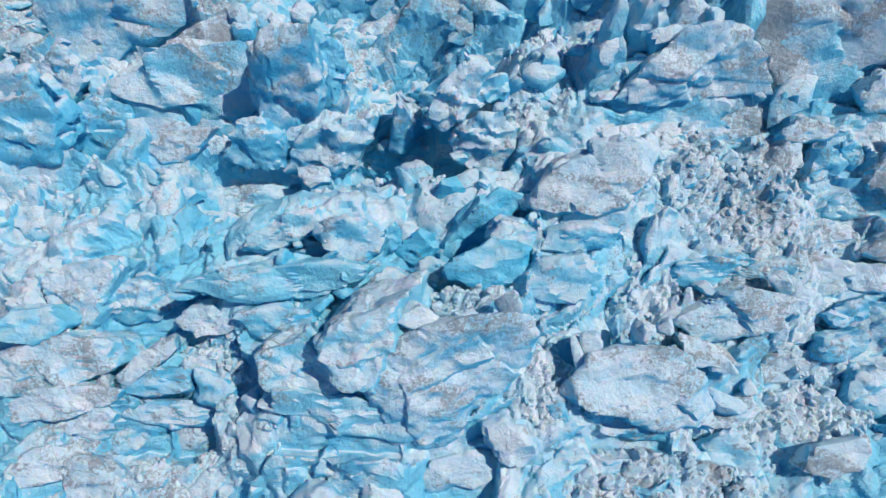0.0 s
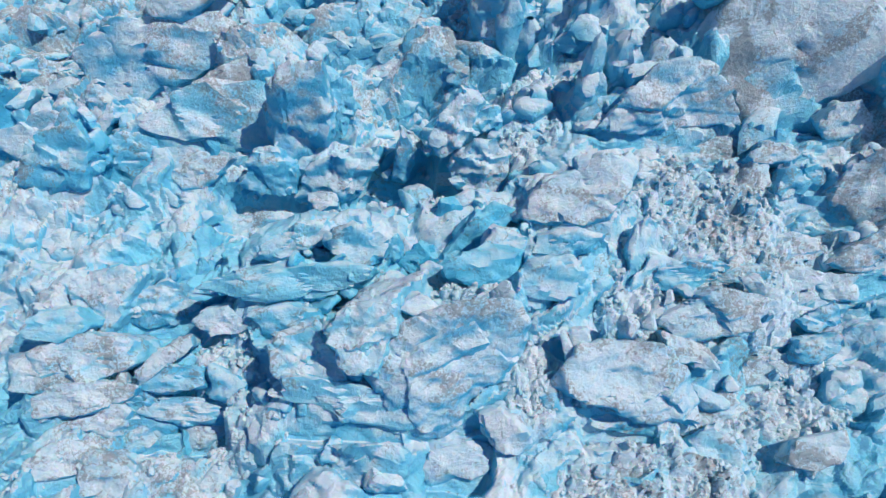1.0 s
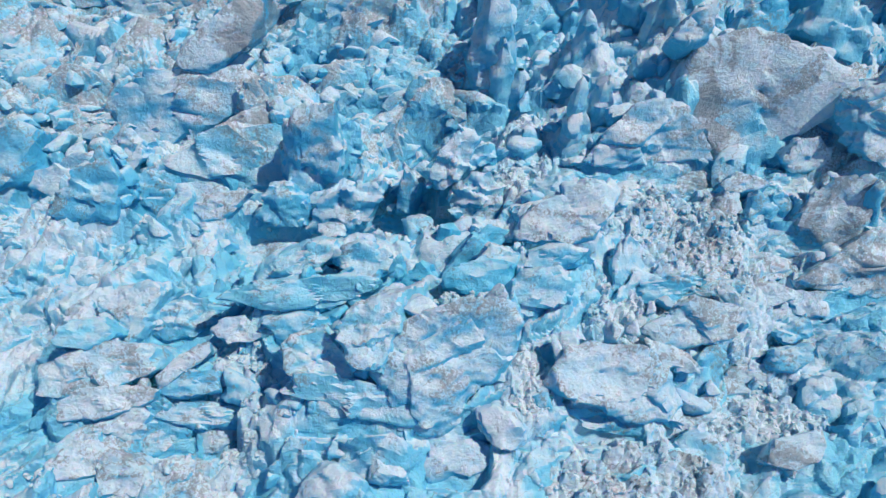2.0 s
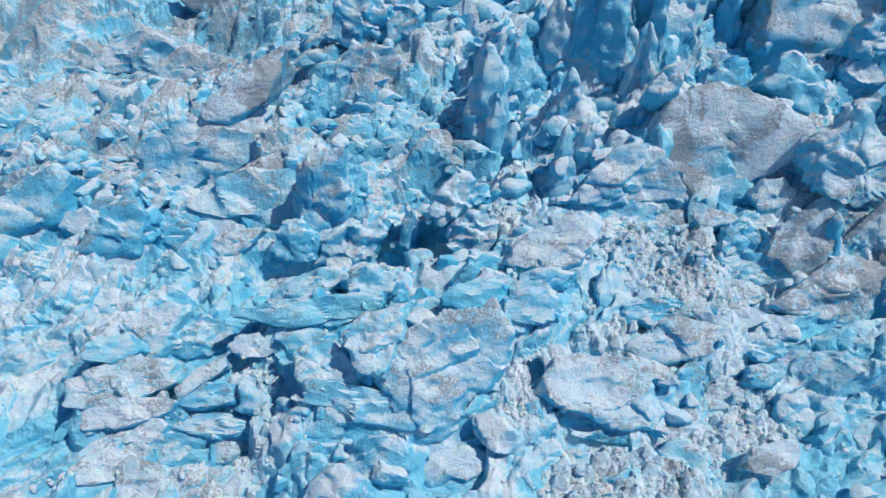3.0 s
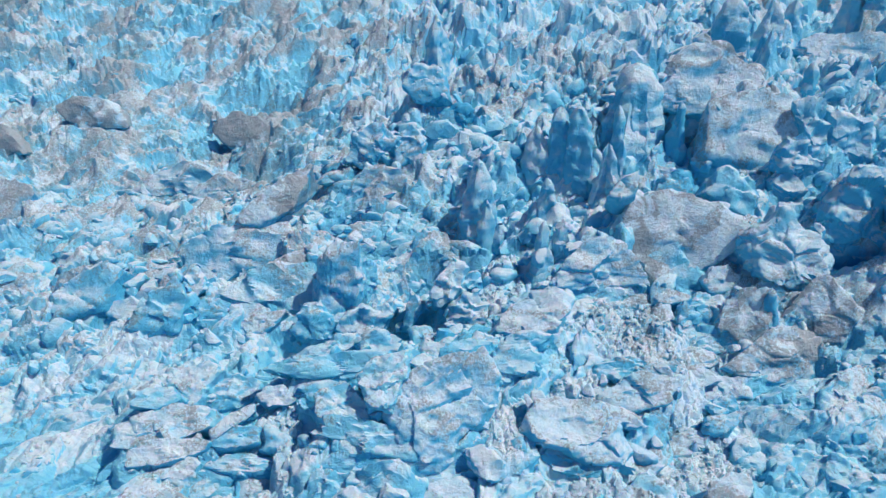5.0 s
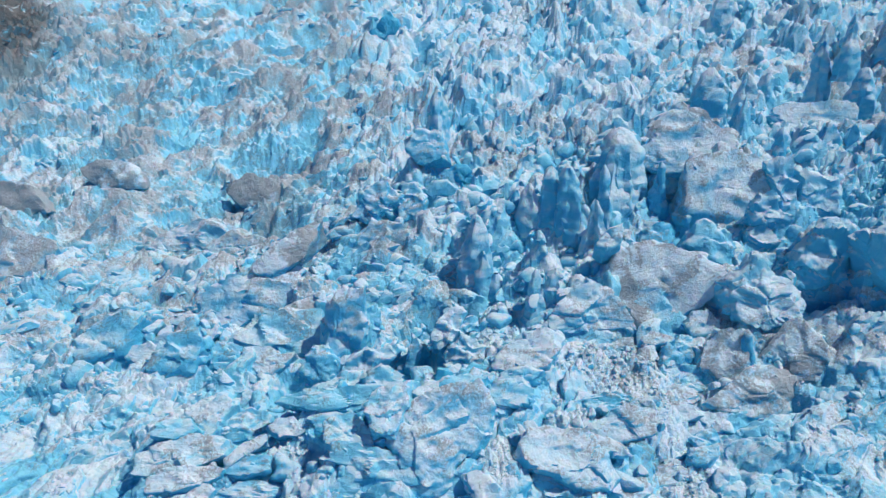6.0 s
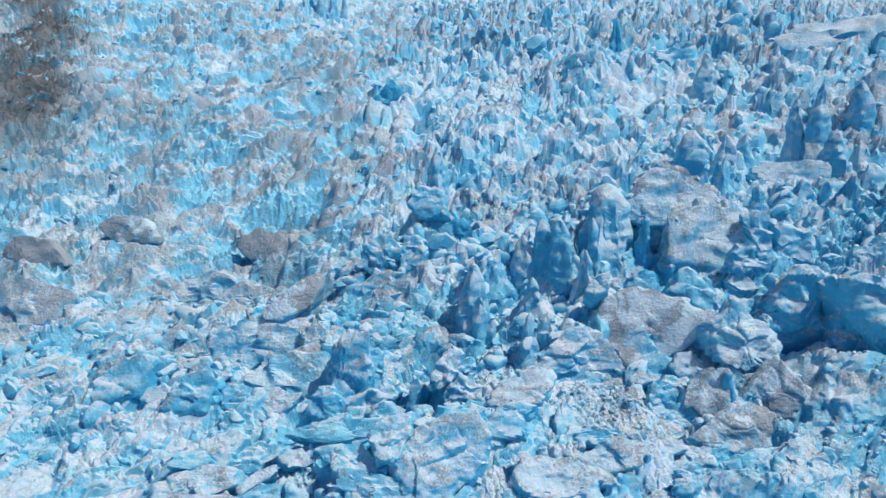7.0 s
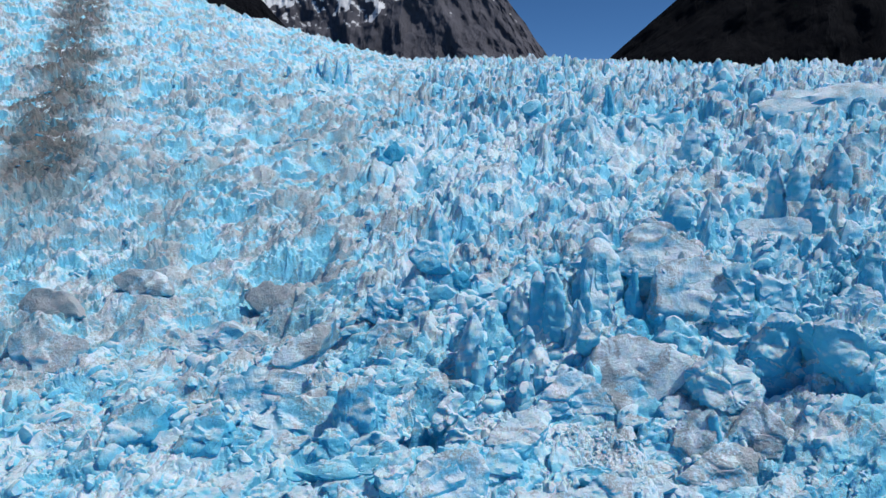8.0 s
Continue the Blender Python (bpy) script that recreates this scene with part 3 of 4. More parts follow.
ice_block(ICE_PALE, (-20.8, 15.9, -3.0), 0, 45, 3.5, ((-2.3, 0.6), (2.1, 1.6), (2.4, 0.9), (-0.1, -1.4), (-2.0, -1.7)))
ice_block(ICE, (-22.1, 17.0, -1.0), 0, 65, 4.0, ((-5.0, -0.2), (-2.5, 0.9), (4.1, 0.7), (4.0, -0.4), (-0.5, -1.1)))
ice_block(ICE, (-23.3, 18.8, 1.4), 0, 45, 3.0, ((-3.6, -0.7), (-0.2, 1.4), (2.7, 1.4), (2.4, -0.7), (-1.4, -1.4)))
ice_block(ICE, (-17.9, 18.1, 1.5), -0, 45, 3.0, ((-2.3, 1.8), (0.5, 0.6), (2.2, -0.3), (1.7, -1.4), (-2.1, -0.7)))
ice_block(ICE_PALE, (-31.0, 17.2, 0.6), 0, 50, 4.0, ((-5.0, -0.4), (-2.1, 1.1), (3.0, 1.7), (5.7, 1.2), (3.7, -0.2), (-1.0, -1.5), (-4.2, -1.9)))
ice_block(ICE, (-31.7, 19.8, 1.8), 0, 50, 4.0, ((-5.7, -2.0), (-5.5, 0.4), (0.7, 2.4), (4.8, 2.0), (5.4, 0.6), (2.3, -0.9), (-2.0, -2.4)))
ice_block(ICE_PALE, (-23.9, 19.9, 2.8), 0, 50, 3.0, ((-2.5, -1.3), (0.1, 1.1), (2.0, 2.1), (2.6, 1.1), (-0.0, -0.8), (-2.1, -2.2)))
ice_block(ICE_BLUE, (-33.5, 22.4, 4.2), -0, 60, 4.0, ((-3.2, -1.1), (-1.5, 1.2), (1.3, 1.5), (2.9, -0.1), (0.5, -1.5)))
ice_block(ICE, (-30.7, 25.8, 3.4), -0, 45, 5.0, ((-2.9, 1.0), (-1.3, 2.5), (2.6, 3.0), (3.6, 1.1), (1.6, -1.2), (1.0, -2.7), (-1.9, -2.5), (-2.7, -1.0)))
ice_block(ICE, (-26.3, 25.9, 2.2), 0, 40, 5.0, ((-3.9, -1.5), (-2.0, 1.4), (1.1, 2.7), (3.4, 1.7), (3.6, -0.4), (1.0, -1.7), (-3.1, -2.2)))
ice_block(ICE_BLUE, (-13.2, 24.8, 6.9), 0, 40, 5.0, ((-9.1, -1.2), (-7.1, 0.3), (-0.3, 1.6), (4.6, 2.3), (6.8, 1.9), (5.8, 0.0), (3.0, -2.0), (0.4, -1.6), (-4.1, -1.4)))
ice_block(ICE_PALE, (-19.2, 22.9, 4.1), 0, 45, 3.0, ((-2.8, -0.2), (-1.5, 1.3), (0.8, 1.5), (2.7, -0.4), (1.5, -1.1), (-0.8, -1.1)))
ice_block(ICE, (-13.2, 22.6, 5.1), 0, 45, 3.0, ((-3.2, 0.4), (-0.9, 1.1), (2.5, 0.9), (3.1, 0.0), (0.3, -1.5), (-1.9, -1.0)))
ice_block(ICE, (-4.5, 24.5, 4.5), 0, 40, 4.0, ((-4.5, -0.4), (-3.0, 1.4), (0.6, 2.0), (5.2, 0.4), (4.8, -0.7), (0.6, -1.6), (-3.6, -1.0)))
ice_block(ICE, (-13.3, 30.4, 6.2), 0, 45, 4.0, ((-3.8, -0.9), (-1.8, 0.6), (2.5, 2.1), (3.6, 1.1), (0.5, -1.0), (-1.0, -1.9)))
ice_block(ICE, (-12.0, 29.5, 4.1), 0, 45, 3.0, ((-1.9, -0.2), (-0.0, 1.5), (2.1, 0.6), (1.4, -0.8), (-1.6, -1.1)))
ice_block(ICE, (-7.7, 28.9, 7.9), 0, 50, 5.0, ((-2.8, 0.4), (-1.2, 1.8), (1.0, 1.6), (2.7, 0.5), (2.2, -1.4), (0.1, -1.9), (-2.0, -1.0)))
ice_block(ICE_BLUE, (-4.8, 30.8, 4.4), 0, 40, 3.0, ((-0.7, 0.2), (0.5, 1.4), (0.8, -0.3), (-0.5, -1.3)))
ice_block(ICE_BLUE, (-2.2, 30.8, 3.0), -0, 35, 5.0, ((-2.0, -0.2), (0.1, 2.0), (1.4, 1.7), (2.0, -1.1), (-0.2, -1.4), (-1.3, -1.1)))
ice_block(ICE, (-0.9, 26.8, 5.8), 0, 40, 4.0, ((-1.3, 0.7), (-0.3, 1.4), (1.6, 0.1), (1.1, -0.9), (-1.0, -1.4)))
ice_block(ICE, (-4.2, 25.8, 6.1), 0, 50, 3.0, ((-2.2, -0.2), (-0.2, 1.3), (2.2, -0.3), (0.3, -0.9)))
ice_block(ICE_BLUE, (3.6, 32.5, 5.2), 0, 40, 5.0, ((-3.4, -2.1), (0.4, 2.5), (1.4, 3.1), (3.3, 2.3), (1.5, -0.5), (-0.4, -2.2), (-2.9, -3.2)))
ice_block(ICE, (5.6, 28.6, 8.2), -0, 45, 4.0, ((-2.2, -0.2), (-0.9, 1.4), (1.6, 0.7), (2.0, -0.6), (-0.4, -1.2)))
ice_block(ICE, (10.6, 28.5, 8.7), 0, 45, 4.0, ((-3.0, -0.9), (-2.4, 0.5), (1.1, 1.2), (3.2, 1.0), (2.1, -0.5), (-1.0, -1.4)))
ice_block(ICE_BLUE, (3.4, 25.6, 8.7), 0, 45, 4.0, ((-3.2, 0.2), (-1.0, 1.6), (2.9, 1.2), (3.2, -0.6), (0.8, -1.6), (-2.7, -0.8)))
ice_block(ICE, (9.2, 25.0, 8.2), 0, 45, 5.0, ((-2.9, -0.2), (-1.7, 2.0), (1.7, 2.1), (2.8, 0.3), (2.4, -1.1), (0.2, -1.6), (-2.4, -1.5)))
ice_block(ICE_PALE, (12.6, 33.8, 9.5), -6, 42, 7.0, ((-6.5, -3.7), (-3.7, 0.4), (-0.3, 2.8), (1.4, 3.3), (3.7, 3.8), (4.2, 2.1), (3.3, 0.1), (1.9, -2.5), (0.0, -2.5), (-4.0, -3.9)))
ice_block(ICE, (24.0, 27.7, 4.8), -0, 40, 4.0, ((-5.8, -0.9), (-4.5, 0.6), (1.5, 1.4), (4.7, 1.2), (6.0, -0.2), (0.5, -1.0), (-2.4, -1.2)))
ice_block(ICE_PALE, (32.0, 29.2, 2.9), -0, 45, 4.0, ((-3.2, 0.5), (-1.9, 1.2), (2.6, 1.0), (4.1, -0.5), (1.0, -1.4), (-2.6, -0.9)))
ice_block(ICE_PALE, (37.9, 29.5, 1.3), 0, 45, 4.0, ((-3.0, 1.6), (1.8, 1.2), (2.2, -1.5), (-1.0, -1.4)))
ice_block(ICE_PALE, (23.8, 26.6, 3.9), -0, 55, 3.0, ((-2.0, -0.1), (0.1, 0.9), (2.2, 0.6), (1.1, -0.6), (-1.3, -0.8)))
ice_block(ICE_PALE, (23.9, 24.3, 4.6), 0, 40, 5.0, ((-5.9, -1.0), (-5.4, 1.0), (-3.2, 1.5), (1.0, 0.6), (3.9, 2.1), (5.5, 1.2), (4.4, -0.5), (2.0, -2.4), (-2.2, -2.6)))
ice_block(ICE_PALE, (32.4, 32.1, 3.3), 0, 45, 4.0, ((-4.2, -0.6), (-2.6, 0.7), (0.8, 1.8), (3.3, 1.3), (4.2, -0.2), (1.2, -1.4), (-2.8, -1.7)))
ice_block(ICE, (37.0, 31.8, 2.1), 0, 50, 3.0, ((-3.6, -0.5), (1.8, 1.2), (2.3, 0.2), (-0.5, -1.0)))
ice_block(ICE_PALE, (30.4, 22.0, -1.4), 0, 50, 3.0, ((-3.9, -1.6), (-2.1, 0.9), (0.3, 1.5), (2.8, 1.3), (2.8, -0.5), (0.1, -1.5)))
ice_block(ICE, (34.1, 22.8, 0.8), 0, 50, 3.0, ((-2.1, -1.2), (-1.6, 0.8), (1.5, 1.3), (1.9, 0.3), (0.3, -1.3)))
ice_block(ICE_GREY, (31.9, 14.1, -1.0), 0, 50, 4.0, ((-3.0, -1.0), (-1.8, 1.0), (2.1, 2.0), (2.7, -0.4), (-0.2, -1.7)))
ice_block(ICE, (24.6, 13.7, -2.7), 0, 45, 4.0, ((-3.1, 1.9), (-1.0, 3.5), (1.3, 0.4), (3.5, -2.8), (-0.7, -3.0)))
ice_block(ICE, (35.5, 25.9, 0.8), 0, 50, 3.0, ((-2.2, -0.2), (1.1, 1.5), (1.8, -0.1), (-0.6, -1.2)))
ice_block(ICE, (36.0, 19.6, -1.0), 0, 50, 3.0, ((-1.8, 0.2), (-1.0, 1.7), (1.6, 1.7), (1.9, -1.3), (-0.6, -2.4)))
ice_block(ICE_PALE, (32.0, 18.8, -3.2), -0, 50, 2.0, ((-2.0, 0.1), (0.0, 1.2), (2.2, -0.3), (-0.2, -1.0)))
ice_block(ICE_PALE, (21.6, 45.7, 9.8), 7, 24, 5.7, ((-7.7, -1.9), (-6.8, 2.7), (-2.4, 3.0), (0.9, 3.2), (2.8, 5.1), (7.6, 0.6), (9.4, -3.4), (5.3, -4.3), (-2.1, -2.5), (-7.1, -2.5)))
ice_block(ICE_PALE, (29.3, 44.3, 5.2), -0, 45, 3.0, ((-2.6, 0.3), (-0.5, 1.5), (2.4, 0.7), (2.1, -1.2), (-1.3, -1.3)))
ice_block(ICE, (25.7, 41.2, 5.9), 0, 45, 3.0, ((-2.2, -0.6), (-1.9, 0.9), (2.3, 0.6), (1.8, -0.9)))
ice_block(ICE_PALE, (32.2, 40.2, 8.4), 0, 45, 3.0, ((-2.3, 0.1), (-0.7, 1.5), (2.6, 0.2), (1.7, -0.8), (-1.4, -0.9)))
ice_block(ICE_PALE, (30.8, 38.7, 6.9), 0, 45, 3.0, ((-1.6, -0.8), (-0.3, 2.1), (1.1, 1.3), (1.4, -0.8), (-0.6, -1.8)))
ice_block(ICE, (34.0, 37.7, 6.6), 0, 40, 3.0, ((-1.6, -0.3), (-0.5, 2.1), (1.9, 0.3), (1.1, -0.8), (-0.9, -1.3)))
ice_block(ICE, (36.6, 38.9, 7.0), 0, 40, 3.0, ((-1.3, 0.6), (0.2, 1.2), (1.2, -0.3), (-0.0, -1.5)))
ice_block(ICE, (36.4, 35.4, 3.6), 0, 40, 3.0, ((-1.9, 0.4), (0.5, 1.5), (2.4, -0.9), (-1.0, -1.0)))
ice_block(ICE, (-15.9, 46.8, 7.3), 0, 15, 9.0, ((-2.4, 3.8), (0.0, 6.0), (3.1, 5.8), (3.5, 1.6), (3.2, -3.3), (0.2, -6.0), (-2.0, -5.5), (-3.1, -3.4), (-2.5, 1.0)))
ice_block(ICE_BLUE, (-12.2, 50.7, 5.4), -0, 25, 6.0, ((-1.6, 3.7), (1.4, 3.0), (2.0, 0.5), (0.9, -2.9), (-1.5, -4.6), (-1.3, 0.2)))
ice_block(ICE, (-18.9, 43.3, 2.0), -0, 30, 4.0, ((-3.6, -0.9), (-1.1, 2.7), (0.6, 3.0), (2.6, -0.1), (2.3, -2.2), (-0.7, -2.5)))
ice_block(ICE, (-11.5, 43.3, 2.1), -5, 23, 5.0, ((-4.8, -2.8), (-3.2, 1.1), (0.9, 2.6), (3.2, 3.4), (3.8, 1.6), (1.8, -2.4), (-1.8, -3.4)))
ice_block(ICE, (-6.2, 44.9, -2.8), 0, 30, 5.0, ((-5.7, -2.4), (-2.3, 0.9), (0.8, 2.9), (4.4, 2.2), (3.4, -1.5), (-0.6, -2.1)))
ice_block(ICE, (-3.7, 44.7, 4.0), 0, 20, 4.0, ((-2.2, -3.3), (-0.7, 3.0), (0.7, 3.9), (1.4, 1.8), (-0.2, -2.0), (0.9, -3.3)))
ice_block(ICE_BLUE, (1.5, 43.1, -2.4), 0, 25, 4.0, ((-4.3, -0.7), (-0.8, 2.3), (2.9, -0.4), (2.2, -1.1)))
ice_block(ICE, (3.6, 41.9, 4.2), 0, 25, 6.0, ((-2.9, 0.3), (-1.5, 3.0), (1.6, 3.6), (3.2, 0.8), (2.0, -2.6), (-0.2, -3.2), (-2.2, -2.0)))
ice_block(ICE, (1.0, 44.3, 8.1), 0, 25, 5.0, ((-3.2, -3.1), (-1.0, 1.3), (1.0, 3.7), (2.6, 2.4), (1.6, -1.0), (-1.0, -3.2)))
ice_block(ICE, (4.1, 45.2, 8.0), 0, 30, 4.0, ((-1.8, -1.1), (-1.3, 1.3), (1.1, 1.8), (1.8, -0.4), (0.2, -1.6)))
ice_block(ICE, (-40.7, 43.6, 4.4), -0, 30, 5.0, ((-4.3, -0.4), (1.3, 5.2), (3.0, 4.6), (2.4, 0.8), (3.6, -2.8), (-0.8, -3.7), (-5.3, -3.7)))
ice_block(ICE_PALE, (-40.6, 50.4, 3.7), -0, 30, 3.0, ((-2.2, 0.9), (0.5, 3.2), (2.5, 2.1), (2.3, -0.3), (-1.3, -4.3), (-1.7, -1.5)))
ice_block(ICE, (-28.6, 49.8, 3.5), -3, 33, 6.1, ((-9.9, -0.2), (-5.5, 1.2), (1.7, 2.1), (9.2, 5.9), (9.0, 2.0), (7.9, -1.7), (2.2, -3.8), (-5.1, -3.6), (-9.6, -2.0)))
ice_block(ICE, (-37.1, 47.0, 0.0), -0, 35, 4.0, ((-4.2, 0.6), (0.0, 3.6), (3.4, 2.6), (3.9, -1.8), (0.5, -3.1), (-3.6, -1.9)))
ice_block(ICE_PALE, (-27.1, 43.3, 2.2), 0, 40, 3.0, ((-3.3, -0.4), (-0.4, 1.5), (3.7, 1.8), (1.5, -1.2), (-1.4, -1.8)))
ice_block(ICE, (-19.8, 41.1, -5.0), 0, 50, 3.0, ((-5.7, 0.2), (-2.0, 2.1), (5.9, 1.3), (5.9, -0.4), (0.3, -1.9), (-4.5, -1.3)))
ice_block(ICE, (-41.2, 37.0, -2.7), -0, 50, 3.0, ((-3.6, -0.0), (-0.5, 1.7), (2.3, 1.2), (2.7, -0.8), (-0.9, -2.0)))
ice_block(ICE_PALE, (-13.2, 41.3, -0.0), -0, 50, 2.5, ((-2.0, 0.7), (1.2, 1.0), (1.6, -0.6), (-0.9, -1.1)))
ice_block(ICE, (49.3, 44.2, 14.2), 0, 25, 6.0, ((-5.2, 2.9), (-2.1, 5.3), (4.9, 2.3), (5.9, -1.7), (0.5, -5.5), (-4.1, -3.3)))
ice_block(ICE, (55.9, 59.2, 22.6), 0, 12, 6.0, ((-2.8, -1.8), (-2.5, 2.8), (0.8, 3.2), (4.3, -1.5), (0.1, -2.8)))
ice_block(ICE, (59.6, 64.4, 26.7), 0, 12, 6.0, ((-3.5, 4.3), (2.0, 3.5), (2.9, -6.1), (0.6, -3.5), (-2.0, 1.8)))
ice_block(ICE, (68.4, 67.6, 23.8), -0, 12, 7.0, ((-3.7, 4.7), (2.5, 3.9), (4.0, -4.3), (-2.8, -4.3)))
ice_block(ICE, (55.1, 57.8, 17.1), 0, 20, 6.0, ((-4.5, -2.4), (-2.4, 3.5), (1.0, 4.0), (2.1, 0.2), (4.0, -1.5), (-0.1, -3.7)))
ice_block(ICE, (45.7, 55.9, 18.4), 4, 28, 6.0, ((-4.1, 0.4), (-2.3, 3.7), (1.5, 3.0), (3.8, -0.6), (2.8, -4.4), (-1.6, -2.2)))
ice_block(ICE_PALE, (27.2, 52.4, 20.2), -0, 25, 5.0, ((-2.5, -1.1), (-0.5, 1.7), (2.3, 2.3), (1.6, -1.1), (-0.8, -1.9)))
ice_block(ICE, (59.6, 47.0, 17.9), 0, 12, 9.0, ((-5.3, -2.6), (-3.2, 3.8), (-1.1, 6.8), (1.9, 7.3), (4.2, 3.9), (4.7, -2.0), (3.3, -8.1), (-4.6, -9.1)))
ice_block(ICE_PALE, (64.8, 43.1, 15.2), 0, 12, 5.0, ((-2.3, -5.1), (-1.5, 2.5), (0.5, 5.8), (2.0, 1.8), (1.2, -5.0)))
ice_block(ICE, (67.1, 41.1, 19.5), -12, 2, 8.0, ((-6.0, 4.4), (-1.9, 6.3), (1.6, 5.0), (3.0, -0.6), (4.2, -5.5), (0.8, -8.6), (-1.8, -1.0)))
ice_block(ICE, (-34.8, 57.7, 7.1), 0, 25, 7.0, ((-9.3, -0.3), (-4.7, 1.7), (4.5, 5.0), (8.1, 4.5), (9.2, 0.7), (4.4, -2.0), (-3.8, -5.7), (-8.4, -3.9)))
ice_block(ICE_GREY, (-27.6, 60.9, 15.3), -0, 30, 5.0, ((-6.9, -4.0), (-3.4, 0.3), (2.8, 3.5), (5.6, 5.7), (2.5, -1.5), (-0.6, -4.0)))
ice_block(ICE, (-57.3, 51.7, 1.3), -6, 43, 6.0, ((-6.9, -1.8), (-4.1, 2.2), (-0.0, 5.2), (6.8, 4.7), (8.0, 1.8), (1.5, -1.3), (-0.4, -5.0), (-4.8, -5.8)))
ice_block(ICE, (-50.1, 50.8, -1.6), -0, 20, 5.3, ((-5.9, 0.7), (2.9, 5.9), (5.5, 3.7), (6.3, -1.9), (-2.2, -4.7), (-6.6, -3.8)))
ice_block(ICE, (-40.5, 51.1, 3.9), -0, 20, 4.0, ((-2.3, -2.3), (-1.5, 0.9), (1.2, 3.2), (2.6, 1.4), (0.0, -3.2)))
ice_block(ICE_GREY, (-27.0, 52.6, 5.6), -0, 30, 4.8, ((-10.8, -3.1), (-4.8, -0.8), (4.0, 1.9), (6.6, 3.6), (6.2, 1.0), (-1.2, -2.6)))
ice_block(ICE, (-57.0, 96.8, 5.7), 0, 25, 6.3, ((-12.9, -1.8), (-7.4, 3.1), (3.6, 4.4), (12.2, 1.4), (7.2, -3.5), (-2.6, -3.5)))
ice_block(ICE, (-12.0, 72.0, 14.2), 0, 20, 5.0, ((-5.5, -1.6), (-2.4, 2.8), (2.5, 3.4), (4.5, 1.4), (3.5, -2.5), (-2.5, -3.5)))
ice_block(ICE, (-13.3, 76.0, 19.7), 0, 20, 5.0, ((-5.4, -2.6), (-3.3, 2.3), (2.7, 3.8), (4.7, 1.8), (2.7, -1.6), (-1.4, -3.6)))
ice_block(ICE_BLUE, (2.4, 89.3, 21.7), 0, 15, 4.0, ((-5.5, -2.0), (-2.2, 2.8), (-0.0, 4.4), (4.3, 0.7), (4.4, -2.4), (-1.1, -3.5)))
ice_block(ICE, (-6.8, 78.6, 19.7), -0, 20, 4.0, ((-2.5, 0.1), (0.0, 3.6), (2.5, 2.1), (2.0, -2.4), (-2.0, -3.4)))
ice_block(ICE_PALE, (-97.9, 87.4, 3.5), -2, 24, 8.2, ((-9.2, 4.7), (-5.3, 7.3), (9.4, 5.0), (12.7, -1.8), (-0.9, -7.7), (-6.8, -7.5)))
ice_block(ICE, (-106.7, 86.0, -0.7), -0, 20, 4.0, ((-3.1, 2.3), (-0.0, 5.3), (5.0, -3.0), (-1.9, -4.7)))
ice_block(ICE_GREY, (-112.4, 112.7, 11.0), -10, 21, 6.8, ((-10.7, -1.2), (-5.5, 4.8), (5.6, 4.4), (11.7, -2.5), (-1.2, -5.5)))
ice_block(ICE, (54.5, 200.7, 64.3), 0, 10, 8.0, ((-10.3, -4.7), (-7.6, 3.8), (3.8, 7.3), (7.6, 0.4), (6.5, -6.9)))
ice_block(ICE, (126.9, 138.9, 55.1), 0, 10, 8.0, ((-5.7, -1.1), (-3.5, 5.0), (6.0, 5.9), (5.3, -4.0), (-2.0, -5.8)))
ice_block(ICE_PALE, (153.9, 308.2, 100.4), 0, 20, 8.0, ((-6.7, -2.2), (-2.1, 7.4), (2.8, 9.5), (6.1, 4.0), (4.9, -9.0), (-5.1, -9.7)))
ice_block(ICE_BLUE, (-23.4, 196.9, 52.1), 0, -0, 6.2, ((-8.1, -4.6), (2.2, 8.8), (4.9, 5.1), (3.3, -3.5), (-2.4, -5.8)))
ice_block(ICE, (125.4, 243.5, 82.4), 0, 10, 6.1, ((-6.1, 4.1), (3.0, 7.6), (6.8, -5.2), (-3.6, -6.5)))
ice_block(ICE, (86.0, 204.4, 66.9), -0, 10, 6.0, ((-10.9, -3.2), (-5.1, 3.8), (7.5, 3.8), (8.6, -4.3)))
ice_block(ICE, (168.8, 297.1, 94.5), 0, 10, 6.0, ((-5.2, -3.6), (1.1, 8.2), (4.6, -0.5), (-0.6, -4.2)))
ice_block(ICE_PALE, (81.9, 63.0, 23.5), 0, 20, 6.0, ((-6.1, -0.0), (-1.3, 2.8), (6.2, 2.3), (5.6, -2.2), (-4.3, -2.8)))
ice_block(ICE_PALE, (85.8, 105.3, 33.6), 0, 20, 6.1, ((-11.7, 0.1), (-5.5, 3.9), (9.2, 3.2), (9.9, -2.8), (-1.9, -4.4)))
ice_block(ICE, (-3.9, 89.0, 29.3), 0, 20, 4.0, ((-3.9, -0.4), (-2.0, 3.7), (2.8, 3.1), (4.2, -2.5), (-1.2, -3.9)))
ice_block(ICE_GREY, (-49.1, 114.7, 13.4), 0, 20, 5.4, ((-8.4, 0.9), (-2.2, 4.2), (5.9, 2.6), (7.9, -3.0), (-3.2, -4.7)))
ice_block(ICE_GREY, (-87.3, 116.9, 17.5), 0, 20, 6.0, ((-8.3, 1.1), (-2.1, 4.4), (6.2, 2.8), (8.5, -3.7), (-4.4, -4.6)))
ice_block(ICE_PALE, (-48.5, 93.0, 4.3), 0, 20, 6.0, ((-8.0, -0.1), (-1.2, 4.2), (7.5, 2.9), (6.4, -2.8), (-4.8, -4.2)))
ice_block(ICE, (-114.9, 163.8, 23.3), 0, 15, 5.8, ((-11.1, 1.2), (0.9, 4.3), (9.3, 1.3), (7.5, -2.8), (-6.6, -3.9)))
